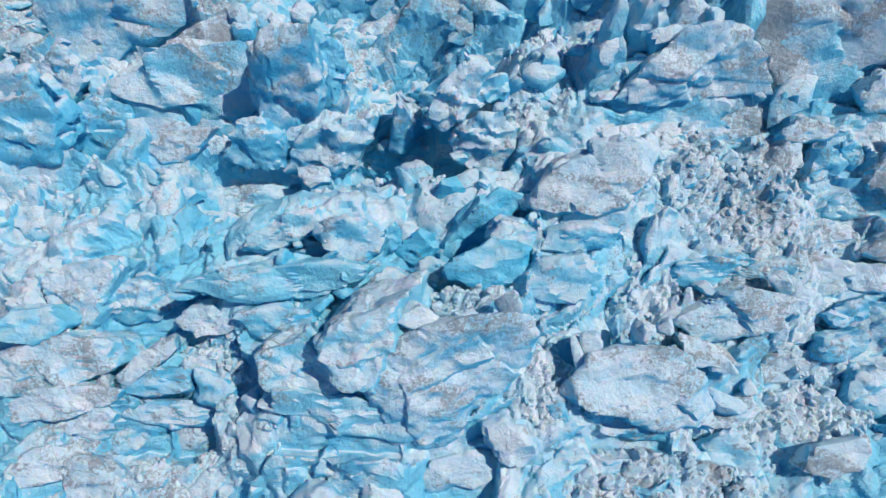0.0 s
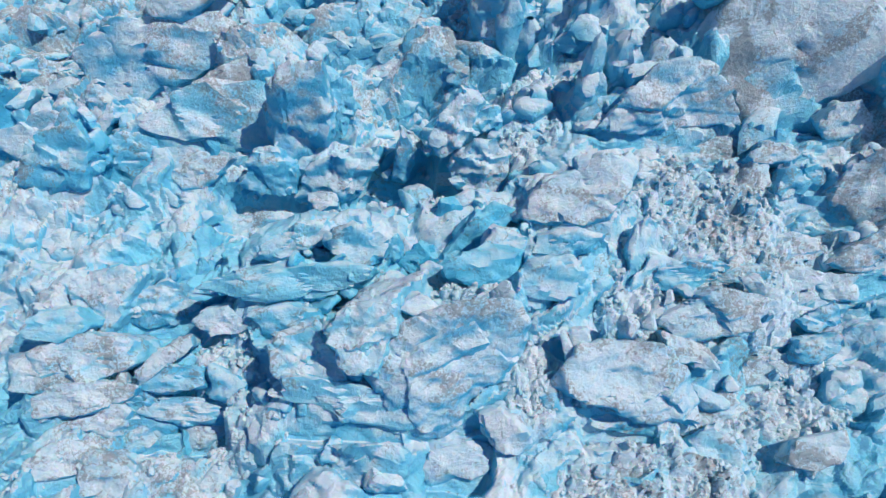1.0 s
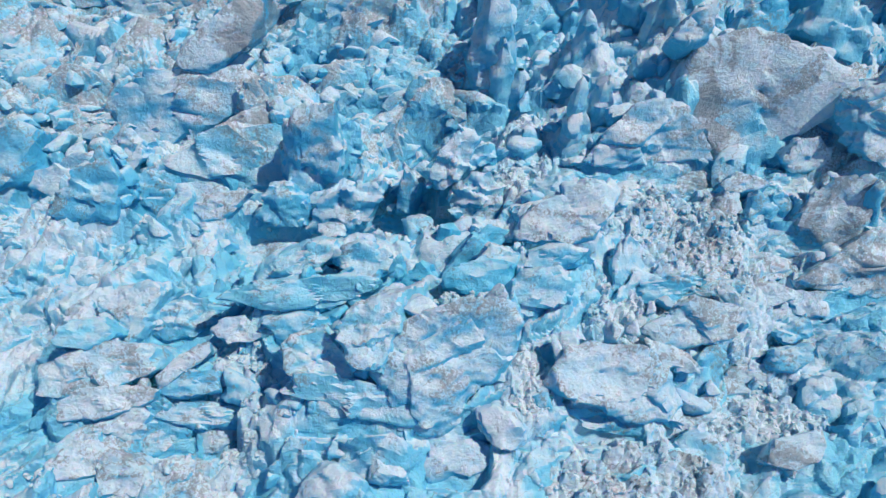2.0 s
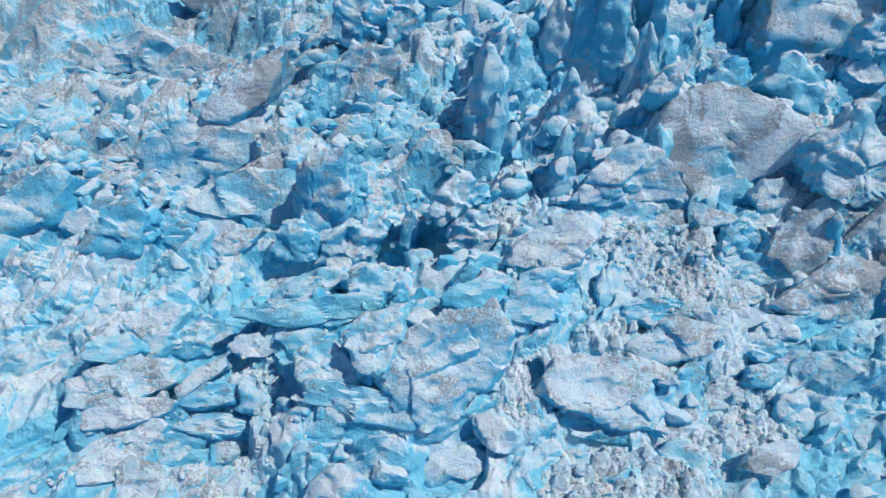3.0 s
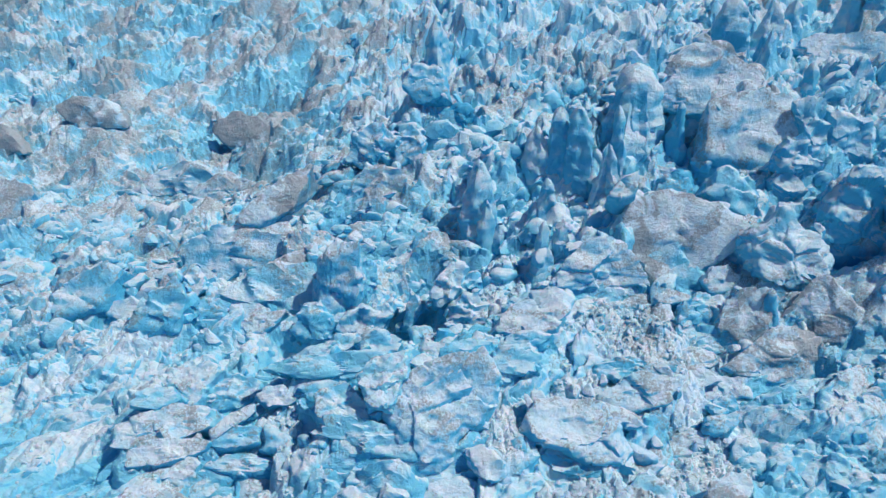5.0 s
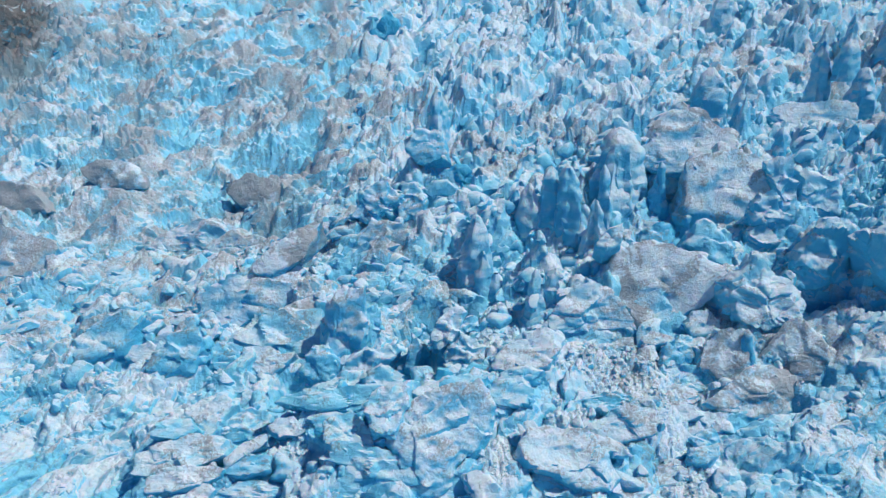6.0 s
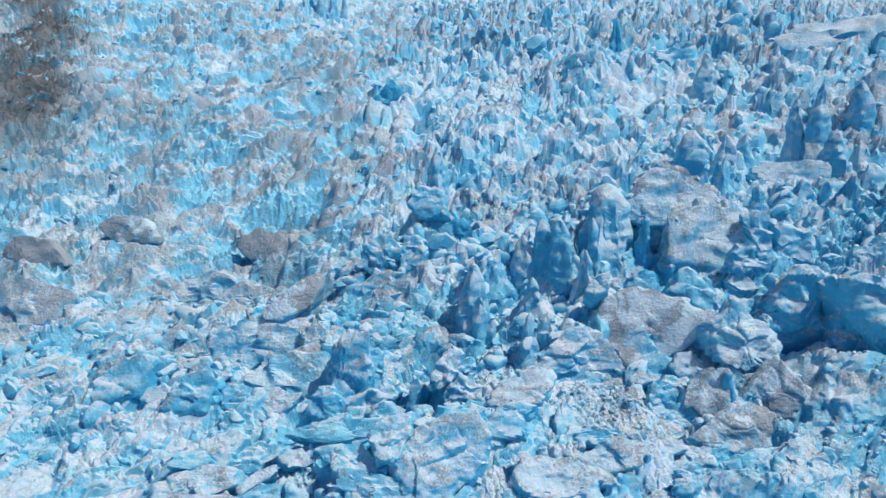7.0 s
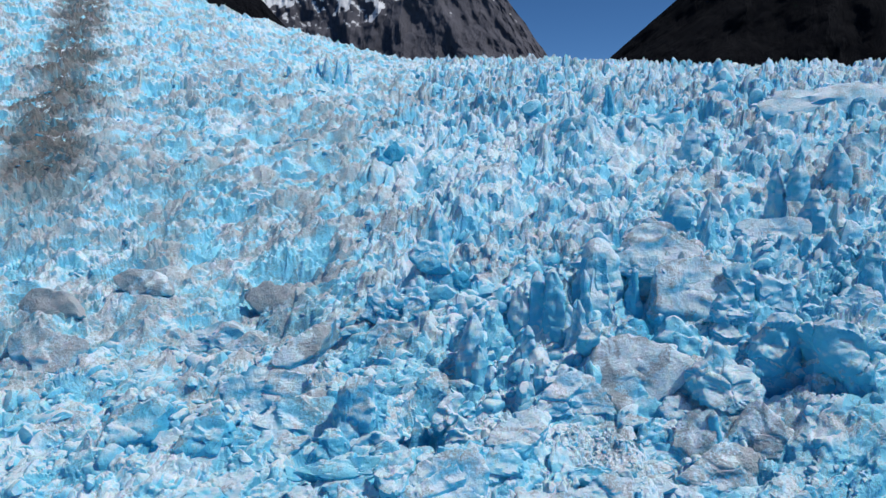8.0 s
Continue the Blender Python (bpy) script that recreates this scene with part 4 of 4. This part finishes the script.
ice_block(ICE_PALE, (30.7, 67.9, 26.3), -18, 8, 6.0, ((-4.0, -2.7), (-2.7, 3.6), (-0.5, 6.1), (2.3, 5.2), (3.2, 1.4), (3.4, -6.2), (-1.7, -7.4)))
ice_block(ICE_GREY, (42.5, 70.9, 24.1), 0, 4, 5.0, ((-4.1, 3.9), (-0.7, 5.5), (3.1, 5.5), (4.9, -5.9), (0.3, -5.7), (-3.3, -3.3)))
ice_block(ICE_GREY, (38.9, 70.0, 29.9), 0, 18, 5.0, ((-5.9, -0.8), (-5.2, 1.7), (-0.2, 2.3), (5.4, 1.3), (6.0, -2.4), (-0.2, -2.1)))
ice_block(ICE_GREY, (51.1, 65.7, 26.4), 10, 14, 8.0, ((-8.4, 3.0), (-7.6, 5.1), (-0.3, 5.9), (6.3, 5.0), (8.5, 0.4), (9.1, -6.5), (0.8, -7.2), (-8.4, -5.8)))
ice_block(ICE_GREY, (47.5, 78.4, 33.7), 4, 20, 10.0, ((-9.7, -2.0), (-7.9, 1.6), (-5.1, 4.9), (-0.6, 5.5), (2.7, 3.4), (7.2, 3.4), (10.8, -1.6), (12.0, -5.5), (-0.3, -5.4), (-9.2, -4.2)))
ice_block(ICE, (66.7, 68.9, 23.6), 6, 14, 7.0, ((-5.3, -4.1), (-6.1, 1.9), (-4.2, 4.8), (1.3, 3.8), (6.9, 0.8), (5.7, -3.0), (1.5, -4.3)))
ice_block(ICE_GREY, (35.8, 49.6, 13.8), -14, 26, 9.0, ((-8.9, 0.5), (-8.3, 4.0), (-5.8, 6.1), (-1.6, 7.2), (3.3, 5.9), (6.5, 4.8), (8.7, 0.3), (8.0, -3.4), (3.9, -5.4), (1.6, -8.4), (-1.7, -8.0), (-5.7, -3.6)))
ice_block(ICE, (35.6, 55.3, 19.9), 0, 20, 5.0, ((-2.8, -1.2), (-1.9, 1.0), (0.3, 2.1), (2.2, 1.4), (2.6, -1.2), (-0.4, -2.0)))
ice_block(ICE_PALE, (40.5, 44.5, 9.0), 0, 24, 5.0, ((-1.5, -1.7), (-2.6, -0.3), (-1.3, 1.6), (1.2, 2.0), (2.6, 0.5), (1.7, -2.1)))
ice_block(ICE_GREY, (41.3, 36.8, 7.8), -12, 24, 6.0, ((-3.4, -0.0), (-2.8, 1.8), (-0.8, 3.6), (2.3, 3.8), (4.6, 2.4), (4.0, -0.1), (1.2, -4.0), (-1.9, -4.7), (-3.2, -2.8)))
ice_block(ICE_GREY, (44.4, 32.5, 3.6), 14, 30, 6.0, ((-3.5, 2.2), (0.9, 4.3), (5.9, 2.8), (7.6, -1.5), (6.2, -3.7), (1.4, -4.0), (-3.8, -2.1), (-7.8, -0.2), (-6.9, 2.2)))
ice_block(ICE_GREY, (52.3, 37.5, 7.9), -20, 22, 6.0, ((-5.8, -2.4), (-1.9, 4.5), (0.2, 5.3), (2.4, 3.1), (3.5, -0.8), (2.2, -4.2), (-0.6, -5.6)))
ice_block(ICE_PALE, (143.7, 189.4, 75.0), 0, 28, 14.0, ((-26.4, -3.8), (-19.8, 3.7), (-7.5, 6.3), (9.9, 7.1), (24.8, 8.2), (26.5, -4.9), (6.7, -8.7), (-14.3, -8.0)))
ice_spire(ICE_PALE, (1.4, 80.6, 9.5), 9.0, 3.2, -0.1)
ice_spire(ICE_PALE, (5.8, 60.4, 15.0), 7.0, 2.9, -0.2)
ice_spire(ICE_SERAC, (11.3, 72.3, 12.6), 9.3, 3.2, -0.4)
ice_spire(ICE_PALE, (15.9, 67.8, 19.2), 6.8, 2.5, -0.4)
ice_spire(ICE_PALE, (19.9, 66.9, 20.9), 8.4, 2.1, -0.6)
ice_spire(ICE_SERAC, (22.6, 65.2, 21.9), 7.8, 1.9, -0.6)
ice_spire(ICE_PALE, (26.9, 61.3, 17.6), 6.9, 2.0, -0.6)
ice_spire(ICE_PALE, (18.9, 67.2, 13.5), 8.2, 4.1, -0.5)
ice_spire(ICE_SERAC, (18.5, 49.4, 10.5), 5.4, 2.4, -0.3)
ice_spire(ICE_PALE, (22.5, 49.8, 7.6), 7.3, 2.9, -0.6)
ice_spire(ICE_PALE, (9.5, 58.0, 5.3), 6.5, 2.2, -0.2)
ice_spire(ICE_SERAC, (7.0, 57.9, 7.3), 8.7, 2.2, -0.2)
ice_spire(ICE_PALE, (16.4, 56.0, 14.9), 5.5, 1.9, -0.3)
ice_spire(ICE_PALE, (33.1, 70.9, 26.9), 8.7, 4.2, -1.0)
ice_spire(ICE_SERAC, (13.7, 69.3, 17.7), 6.9, 2.5, -0.3)
ice_spire(ICE_PALE, (25.9, 65.1, 15.3), 7.3, 1.7, -0.6)
ice_spire(ICE_PALE, (29.4, 65.7, 20.9), 8.7, 1.9, -0.9)
ice_spire(ICE_SERAC, (15.1, 48.0, 12.1), 4.4, 1.5, -0.2)
ice_spire(ICE_PALE, (-1.8, 78.0, 5.9), 7.5, 2.8, 0.0)
ice_spire(ICE_PALE, (-6.5, 77.1, 6.2), 5.8, 2.3, 0.1)
ice_spire(ICE_PALE, (44.8, 36.9, 6.1), 5.4, 1.3, -0.9)
ice_spire(ICE_PALE, (114.5, 128.4, 45.6), 11.5, 4.3, -0.4)
ice_spire(ICE_PALE, (91.5, 117.6, 43.5), 8.6, 2.8, -0.1)
ice_spire(ICE_SERAC, (66.4, 101.4, 25.2), 11.9, 2.0, -0.3)
ice_spire(ICE_PALE, (71.9, 104.4, 27.0), 6.6, 1.9, 0.0)
ice_spire(ICE_PALE, (67.4, 82.3, 26.3), 7.9, 2.1, -0.1)
ice_spire(ICE_SERAC, (82.9, 105.2, 22.5), 10.8, 2.2, -0.3)
ice_spire(ICE_PALE, (81.3, 90.0, 20.3), 14.3, 3.7, -0.5)
ice_spire(ICE_PALE, (94.6, 90.4, 21.0), 11.5, 2.9, -0.4)
ice_spire(ICE_SERAC, (102.6, 100.6, 27.0), 10.0, 4.4, -0.3)
ice_spire(ICE_PALE, (61.6, 107.5, 34.1), 10.4, 4.2, -0.2)
ice_spire(ICE_PALE, (71.6, 112.4, 36.0), 7.6, 4.3, -0.0)
ice_spire(ICE_SERAC, (77.7, 114.0, 35.1), 7.7, 3.1, -0.1)
ice_spire(ICE_PALE, (98.4, 110.0, 37.8), 6.7, 3.5, 0.0)
ice_spire(ICE_PALE, (97.3, 88.8, 21.3), 8.0, 2.9, -0.1)
ice_spire(ICE_SERAC, (86.6, 66.6, 27.4), 8.5, 2.5, -0.1)
ice_spire(ICE_PALE, (-2.5, 121.7, 28.2), 10.1, 4.3, -0.0)
ice_spire(ICE_PALE, (38.9, 67.2, 23.5), 6.3, 1.7, 0.0)
ice_spire(ICE_PALE, (150.9, 310.3, 92.5), 17.2, 6.4, -0.6)
ice_spire(ICE_PALE, (92.1, 184.1, 58.7), 9.5, 4.6, -0.1)
ice_spire(ICE_PALE, (96.3, 114.8, 49.8), 6.9, 2.8, 0.0)
ice_spire(ICE_SERAC, (76.9, 257.0, 75.7), 13.5, 4.1, -0.3)
ice_spire(ICE_PALE, (55.4, 332.5, 91.4), 13.3, 4.2, -0.2)
ice_spire(ICE_PALE, (18.0, 290.3, 78.1), 12.0, 4.4, -0.1)
ice_spire(ICE_PALE, (65.5, 43.8, 8.8), 8.7, 2.5, -0.1)
ice_spire(ICE_PALE, (68.9, 42.7, 12.3), 9.6, 1.8, -0.2)
ice_spire(ICE_SERAC, (66.0, 43.6, 7.8), 7.7, 1.6, -0.1)

ice_spire(ICE_PALE, (-98.0, 430.0, 110.0), 15.0, 5.5, -0.6)
ice_spire(ICE_PALE, (-91.0, 425.0, 110.0), 18.0, 6.0, -0.6)
ice_spire(ICE_PALE, (-83.0, 428.0, 110.0), 17.0, 6.0, -0.6)
ice_spire(ICE_PALE, (-76.0, 433.0, 111.0), 14.0, 5.0, -0.6)
ice_spire(ICE_PALE, (-105.0, 436.0, 112.0), 12.0, 5.0, -0.6)
ice_spire(ICE_PALE, (-118.0, 420.0, 110.0), 12.0, 5.0, -0.6)

# ---- the glacier ----
def build_ground():
    ys, y = [], -80.0
    while y < 940:
        ys.append(y)
        y += 1.0 if y < 6 else 0.17 if y < 32 else 0.0042 * (y + 32)
    ys = np.array(ys)
    cols = 860
    u = np.linspace(-1, 1, cols)
    half = np.interp(ys, (-80, 10, 29, 100, 760, 1000), (78, 80, 92, 140, 600, 790))
    Y = np.repeat(ys[:, None], cols, 1)
    X = u[None] * half[:, None]
    Z = ground_height(X, Y)
    X0, Y0 = X, Y
    # loosen the steep faces sideways, so that they overhang and flute
    loose = 1 - 0.6 * low_side(X, Y)
    X, Y = (X + loose * (0.9 * value_noise(Z / 1.6, Y / 2.5, 90) + 0.4 * value_noise(Z / 0.6, Y / 0.9, 92)),
            Y + loose * (0.9 * value_noise(Z / 1.6 + 50, X / 2.5, 91) + 0.4 * value_noise(Z / 0.6 + 50, X / 0.9, 93)))
    lift_off = crests(X0, Y0)
    # whiter on crests and further up, bluer in hollows, near and west
    weathered = np.clip(0.5 + 0.14 * (lift_off - 0.8), 0, 1) + np.clip((Y0 - 60) / 60, 0, 1) * (0.14 - 0.18 * low_side(X0, Y0)) - 0.26 * np.clip((46 - Y0) / 16, 0, 1)
    grit = np.clip((lift_off - 1.2) / 2.0, 0, 1) * np.clip(fractal(X / 34 + Y / 90, Y / 60, 350, 3) * 2.5 + 0.35 + 0.75 * low_side(X, Y), 0, 1) * np.clip((Y - 25) / 40, 0.25, 1)
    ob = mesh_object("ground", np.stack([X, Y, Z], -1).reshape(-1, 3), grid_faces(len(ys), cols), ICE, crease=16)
    ob.data.attributes.new("grit", "FLOAT", "POINT").data.foreach_set("value", grit.astype(np.float32).ravel())
    ob.data.attributes.new("crust", "FLOAT", "POINT").data.foreach_set("value", (weathered - 0.5).astype(np.float32).ravel())
    tagged(ob, "broken blue and white glacier ice, jumbled and crevassed", "glacier", kind="structure")


build_ground()

# ---- loose ice ----
def surface(x, y):
    return ground_height(np.atleast_1d(np.array(x, float)), np.atleast_1d(np.array(y, float)))


def covered(x, y):
    """How many placed blocks stand over a spot."""
    n = np.zeros(x.shape)
    for (cx, cy, cz), nn, u, half, reach, low in CARVED:
        dx, dy = x - cx, y - cy
        n += (np.abs(dx * u[0] + dy * u[1]) < half) & (np.abs(-dx * u[1] + dy * u[0]) < reach + 0.5)
    return n


def scatter(count, x0, x1, y0, y1, rng, clear):
    x, y = rng.uniform(x0, x1, count), rng.uniform(y0, y1, count)
    keep = (np.abs(x) < 50 + 0.78 * np.maximum(y + 20, 0)) & (fractal(x / 17, y / 17, 200, 2) > -0.12)
    if clear:
        keep &= covered(x, y) == 0
    return x[keep], y[keep]


def turned(rng):
    return np.array(Euler((rng.uniform(-0.5, 0.5), rng.uniform(-0.5, 0.5), rng.uniform(0, 6.3))).to_matrix())


def boulders():
    rng = np.random.default_rng(7)
    shapes = []
    for k in range(14):
        p, f = lump(rng, 4 if k % 5 == 0 else 3, rng.uniform(0.55, 1.0))
        ob = mesh_object("ice_boulder", p, f, (ICE, ICE_PALE, ICE, ICE_BLUE)[k % 4])
        shapes.append(tagged(ob, ("loose rounded boulder of blue-white glacier ice", "weathered white ice boulder among the rubble", "loose rounded boulder of blue-white glacier ice", "clear blue ice boulder among the rubble")[k % 4], "ice boulder", "loose ice boulders"))
    x, y = scatter(2600, -58, 62, 10, 90, rng, True)
    x, y = x[:150], y[:150]
    z = surface(x, y)
    for k in range(len(x)):
        s = rng.uniform(0.7, 1.0) * rng.choice([0.9, 1.3, 1.9], p=[0.5, 0.35, 0.15]) * (1 + 0.006 * y[k])
        m = Matrix.LocRotScale((x[k], y[k], z[k] - 0.35 * s), Euler((rng.uniform(-0.5, 0.5), rng.uniform(-0.5, 0.5), rng.uniform(0, 6.3))), Vector((s, s * rng.uniform(0.7, 1), s * rng.uniform(0.7, 1.1))))
        ob = shapes[k] if k < len(shapes) else copy_thing(shapes[k % len(shapes)], m)
        ob.matrix_basis = m


def joined(name, shapes, x, y, z, size, rng, material, label, sink=0.35, tall=1.0):
    vs, fs, n = [], [], 0
    for k in range(len(x)):
        p, f = shapes[k % len(shapes)]
        q = (p * np.array([1, rng.uniform(0.65, 1), tall * rng.uniform(0.7, 1.2)]) * size[k]) @ turned(rng).T
        vs.append(q + np.array([x[k], y[k], z[k] - sink * size[k]]))
        fs.append(f + n)
        n += len(p)
    ob = mesh_object(name, np.concatenate(vs), np.concatenate(fs), material)
    return tagged(ob, label, "ice rubble", kind="stuff")


def loose_ice():
    rng = np.random.default_rng(11)
    chips = [lump(rng, 2, rng.uniform(0.6, 1.0)) for _ in range(24)]
    x, y = scatter(9000, -75, 75, 10, 85, rng, False)
    pocket = fractal(x / 7, y / 5, 205, 3) > 0.16
    x, y = x[pocket], y[pocket]
    joined("small_ice_rubble", chips, x, y, surface(x, y), rng.uniform(0.2, 0.6, len(x)), rng, ICE_PALE, "small white lumps of ice strewn between the blocks")


def fin(rng, level, long, tall):
    """A standing fin of ice on a wide foot, flat-sided, rounded and scooped by melting, about two units across."""
    dirs, faces = sphere(level)
    p = dirs.copy()
    h = np.clip(p[:, 2] * 0.5 + 0.5, 0, 1)
    turn = rng.uniform(0, 6.3)
    square = (np.abs(np.cos(np.arctan2(p[:, 1], p[:, 0]) * 2 + turn)) * 0.3 + 0.85)
    narrow = (1.3 - rng.uniform(0.75, 1.1) * h ** rng.uniform(0.8, 1.6)) * square
    p[:, 0] *= long * narrow
    p[:, 1] *= rng.uniform(0.55, 0.9) * narrow
    p[:, 2] = (np.sign(p[:, 2]) * np.abs(p[:, 2]) ** 0.75 * 0.5 + 0.5) * (tall + 0.8) - 0.8
    p[:, 0] += rng.uniform(-0.35, 0.35) * h * h * long
    p[:, 1] += rng.uniform(-0.3, 0.5) * h * h
    o = rng.uniform(-50, 50, 3)
    wave = np.stack([noise3(p * 1.1 + o + 9 * a, 20 + a) for a in range(3)], 1)
    p = p + wave * np.array([0.55, 0.5, 0.3])
    step3, _, _ = facets(p * np.array([1.1, 1.1, 0.7]) + o, 31)
    return p + dirs * np.array([1, 1, 0.5]) * (step3 * 0.45 + arete(p * np.array([0.9, 0.9, 0.55]) + o, 61) * 0.2)[:, None], faces


def field(name, shapes, x, y, size, rng, material, label, sink, high, wide=1.0):
    """Many pieces joined, ridges mostly across the flow."""
    z = surface(x, y)
    vs, fs, n = [], [], 0
    for k in range(len(x)):
        p, f = shapes[rng.integers(len(shapes))]
        t = np.array(Euler((rng.normal(0, 0.22), rng.normal(0, 0.22), rng.normal(0.15, 0.6))).to_matrix())
        q = (p * np.array([size[k] * wide, size[k] * rng.uniform(0.6, 1.0), size[k] * high[k]])) @ t.T
        vs.append(q + np.array([x[k], y[k], z[k] - sink * size[k]]))
        fs.append(f + n)
        n += len(p)
    ob = mesh_object(name, np.concatenate(vs), np.concatenate(fs), material)
    return tagged(ob, label, "ice fins", kind="stuff")


def shard_fields():
    rng = np.random.default_rng(23)
    fins = [fin(rng, 2, rng.uniform(0.8, 1.5), rng.uniform(1.0, 2.1)) for _ in range(60)]
    stubs = [fin(rng, 2, rng.uniform(0.9, 1.8), rng.uniform(0.5, 1.1)) for _ in range(40)]
    # standing pieces between the blocks
    x, y = rng.uniform(-110, 95, 1500), rng.uniform(36, 95, 1500)
    k = (covered(x, y) == 0) & (np.abs(x) < 42 + 0.75 * (y + 12))
    x, y = x[k], y[k]
    s = np.minimum(0.6 * np.exp(rng.normal(0, 0.6, len(x))), 1.4) * (1 + y / 90)
    field("broken_ice", stubs, x, y, s, rng, ICE, "tumbled worn pieces of blue-white ice", 0.35, rng.uniform(0.6, 1.1, len(x)))
    # the upper icefall: tall fins, more of them on the east side
    y = 62 + 420 * rng.uniform(0, 1, 3900) ** 1.6
    x = rng.uniform(-1, 1, len(y)) * (40 + 0.73 * (y + 20))
    east = np.clip((x + 25 + 0.1 * y) / 50, 0, 1)
    k = (fractal(x / 40, y / 40, 210, 2) > -0.1) & (covered(x, y) == 0) & (rng.uniform(0, 1, len(x)) < 0.55 + 0.45 * east)
    x, y, east = x[k], y[k], east[k]
    s = (0.75 + 0.3 * east) * np.exp(rng.normal(0, 0.4, len(x))) * (0.5 + y / 420) * (1 - 0.3 * low_side(x, y))
    for side, material, label in ((east < 0.5, ICE_WEST, "low jagged dust-streaked fins of the upper icefall"), (east >= 0.5, ICE, "tall worn blue-white fins of the upper icefall")):
        field("ice_fins", fins if material is ICE else stubs, x[side], y[side], s[side] * (1.0 if material is ICE else 1.5), rng, material, label, 0.3, (0.8 + 0.3 * east[side]) * rng.uniform(0.6, 1.2, side.sum()), 1.0 if material is ICE else 1.4)


def rubble(x, y, z, rx, ry, count, size, material, seed):
    """A heap of loose lumps: a low uneven mound with lumps bedded in it."""
    rng = np.random.default_rng(seed)
    nu, nv = int(min(max(2.4 * rx / 0.17, 24), 96)), int(min(max(2.4 * ry / 0.17, 24), 96))
    u, v = np.meshgrid(np.linspace(-1.2, 1.2, nu), np.linspace(-1.2, 1.2, nv))

    def top(u, v):
        rr = u * u + v * v
        x2, y2 = rx * u + seed, ry * v
        bed = shards(x2 / 1.5, y2 / 1.5, 230, 0.7, 0.9, 0.4, 0.2) + shards(x2 / 0.6, y2 / 0.6, 240, 0.25, 0.3, 0.15, 0.2)
        return z + 0.3 * ry * v + 0.5 * (1 - rr) - 3.0 * np.maximum(rr - 0.75, 0) + bed + 1.2 * fractal(u * 2 + seed, v * 2, 220, 3)

    X, Y, Z = x + rx * u, y + ry * v, top(u, v)
    vs, fs, m = [np.stack([X, Y, Z], -1).reshape(-1, 3)], [], nu * nv
    quads = grid_faces(nv, nu)
    fs.append(np.r_[quads[:, [0, 1, 2]], quads[:, [0, 2, 3]]])
    shapes = [lump(rng, 2 if k < 7 else 3, rng.uniform(0.6, 1.0)) for k in range(9)]
    for k in range(int(0.75 * count)):
        a, r = rng.uniform(0, 6.3), math.sqrt(rng.uniform(0, 1))
        uu, vv = r * math.cos(a), r * math.sin(a)
        s = size * math.exp(rng.normal(-0.75, 0.45))
        p, f = shapes[7 + k % 2] if s > 0.9 * size else shapes[k % 7]
        vs.append((p * s * np.array([1, 0.85, 0.7])) @ turned(rng).T + np.array([x + rx * uu, y + ry * vv, float(top(np.array(uu), np.array(vv))) - 0.3 * s]))
        fs.append(f + m)
        m += len(p)
    ob = mesh_object("ice_rubble", np.concatenate(vs), np.concatenate(fs), material)
    dusty = material.name == "dusty_ice"
    return tagged(ob, "heap of dirty crushed ice lumps between blocks" if dusty else "heap of crushed white ice lumps between blocks", "ice rubble", kind="stuff")


boulders()
loose_ice()
shard_fields()
rubble(23.5, 32.0, 5.4, 8.5, 7.5, 525, 0.60, ICE_PALE, 301)
rubble(15.0, 11.6, -0.6, 9.0, 2.8, 475, 0.45, ICE_GREY, 302)
rubble(9.8, 46.5, 6.5, 4.0, 7.0, 325, 0.52, ICE_PALE, 303)
rubble(-29.0, 36.0, -2.0, 8.0, 3.0, 325, 0.45, ICE_PALE, 304)
rubble(-2.5, 38.0, -1.5, 8.5, 3.0, 325, 0.41, ICE_PALE, 305)
rubble(-8.0, 13.0, -1.6, 10.0, 1.4, 300, 0.38, ICE_PALE, 306)
rubble(16.5, 25.5, 4.0, 3.5, 4.0, 250, 0.41, ICE_PALE, 307)
rubble(30.5, 16.5, -3.0, 8.0, 4.0, 325, 0.52, ICE_PALE, 308)
rubble(7.4, 18.0, 3.4, 3.2, 3.6, 250, 0.38, ICE_PALE, 309)
rubble(-15.8, 16.4, 1.0, 2.6, 4.0, 250, 0.38, ICE_PALE, 319)
rubble(-17.5, 20.0, 2.0, 4.0, 2.0, 200, 0.38, ICE_PALE, 310)
rubble(20.0, 41.0, 3.4, 8.0, 3.0, 350, 0.45, ICE_GREY, 311)
rubble(-43.0, 39.0, -3.2, 7.0, 5.0, 325, 0.60, ICE_PALE, 312)
rubble(-17.0, 13.4, -2.8, 4.0, 1.5, 150, 0.38, ICE_PALE, 313)
rubble(-23.5, 12.0, -3.6, 4.0, 2.0, 175, 0.38, ICE_PALE, 314)
rubble(33.5, 20.6, -1.8, 3.6, 3.0, 187, 0.38, ICE_PALE, 315)
rubble(2.6, 23.4, 7.6, 4.0, 1.4, 187, 0.34, ICE_PALE, 316)
rubble(27.5, 37.0, 5.0, 5.0, 3.0, 250, 0.45, ICE_PALE, 317)
rubble(8.6, 42.0, 2.4, 3.0, 4.0, 200, 0.45, ICE_PALE, 318)
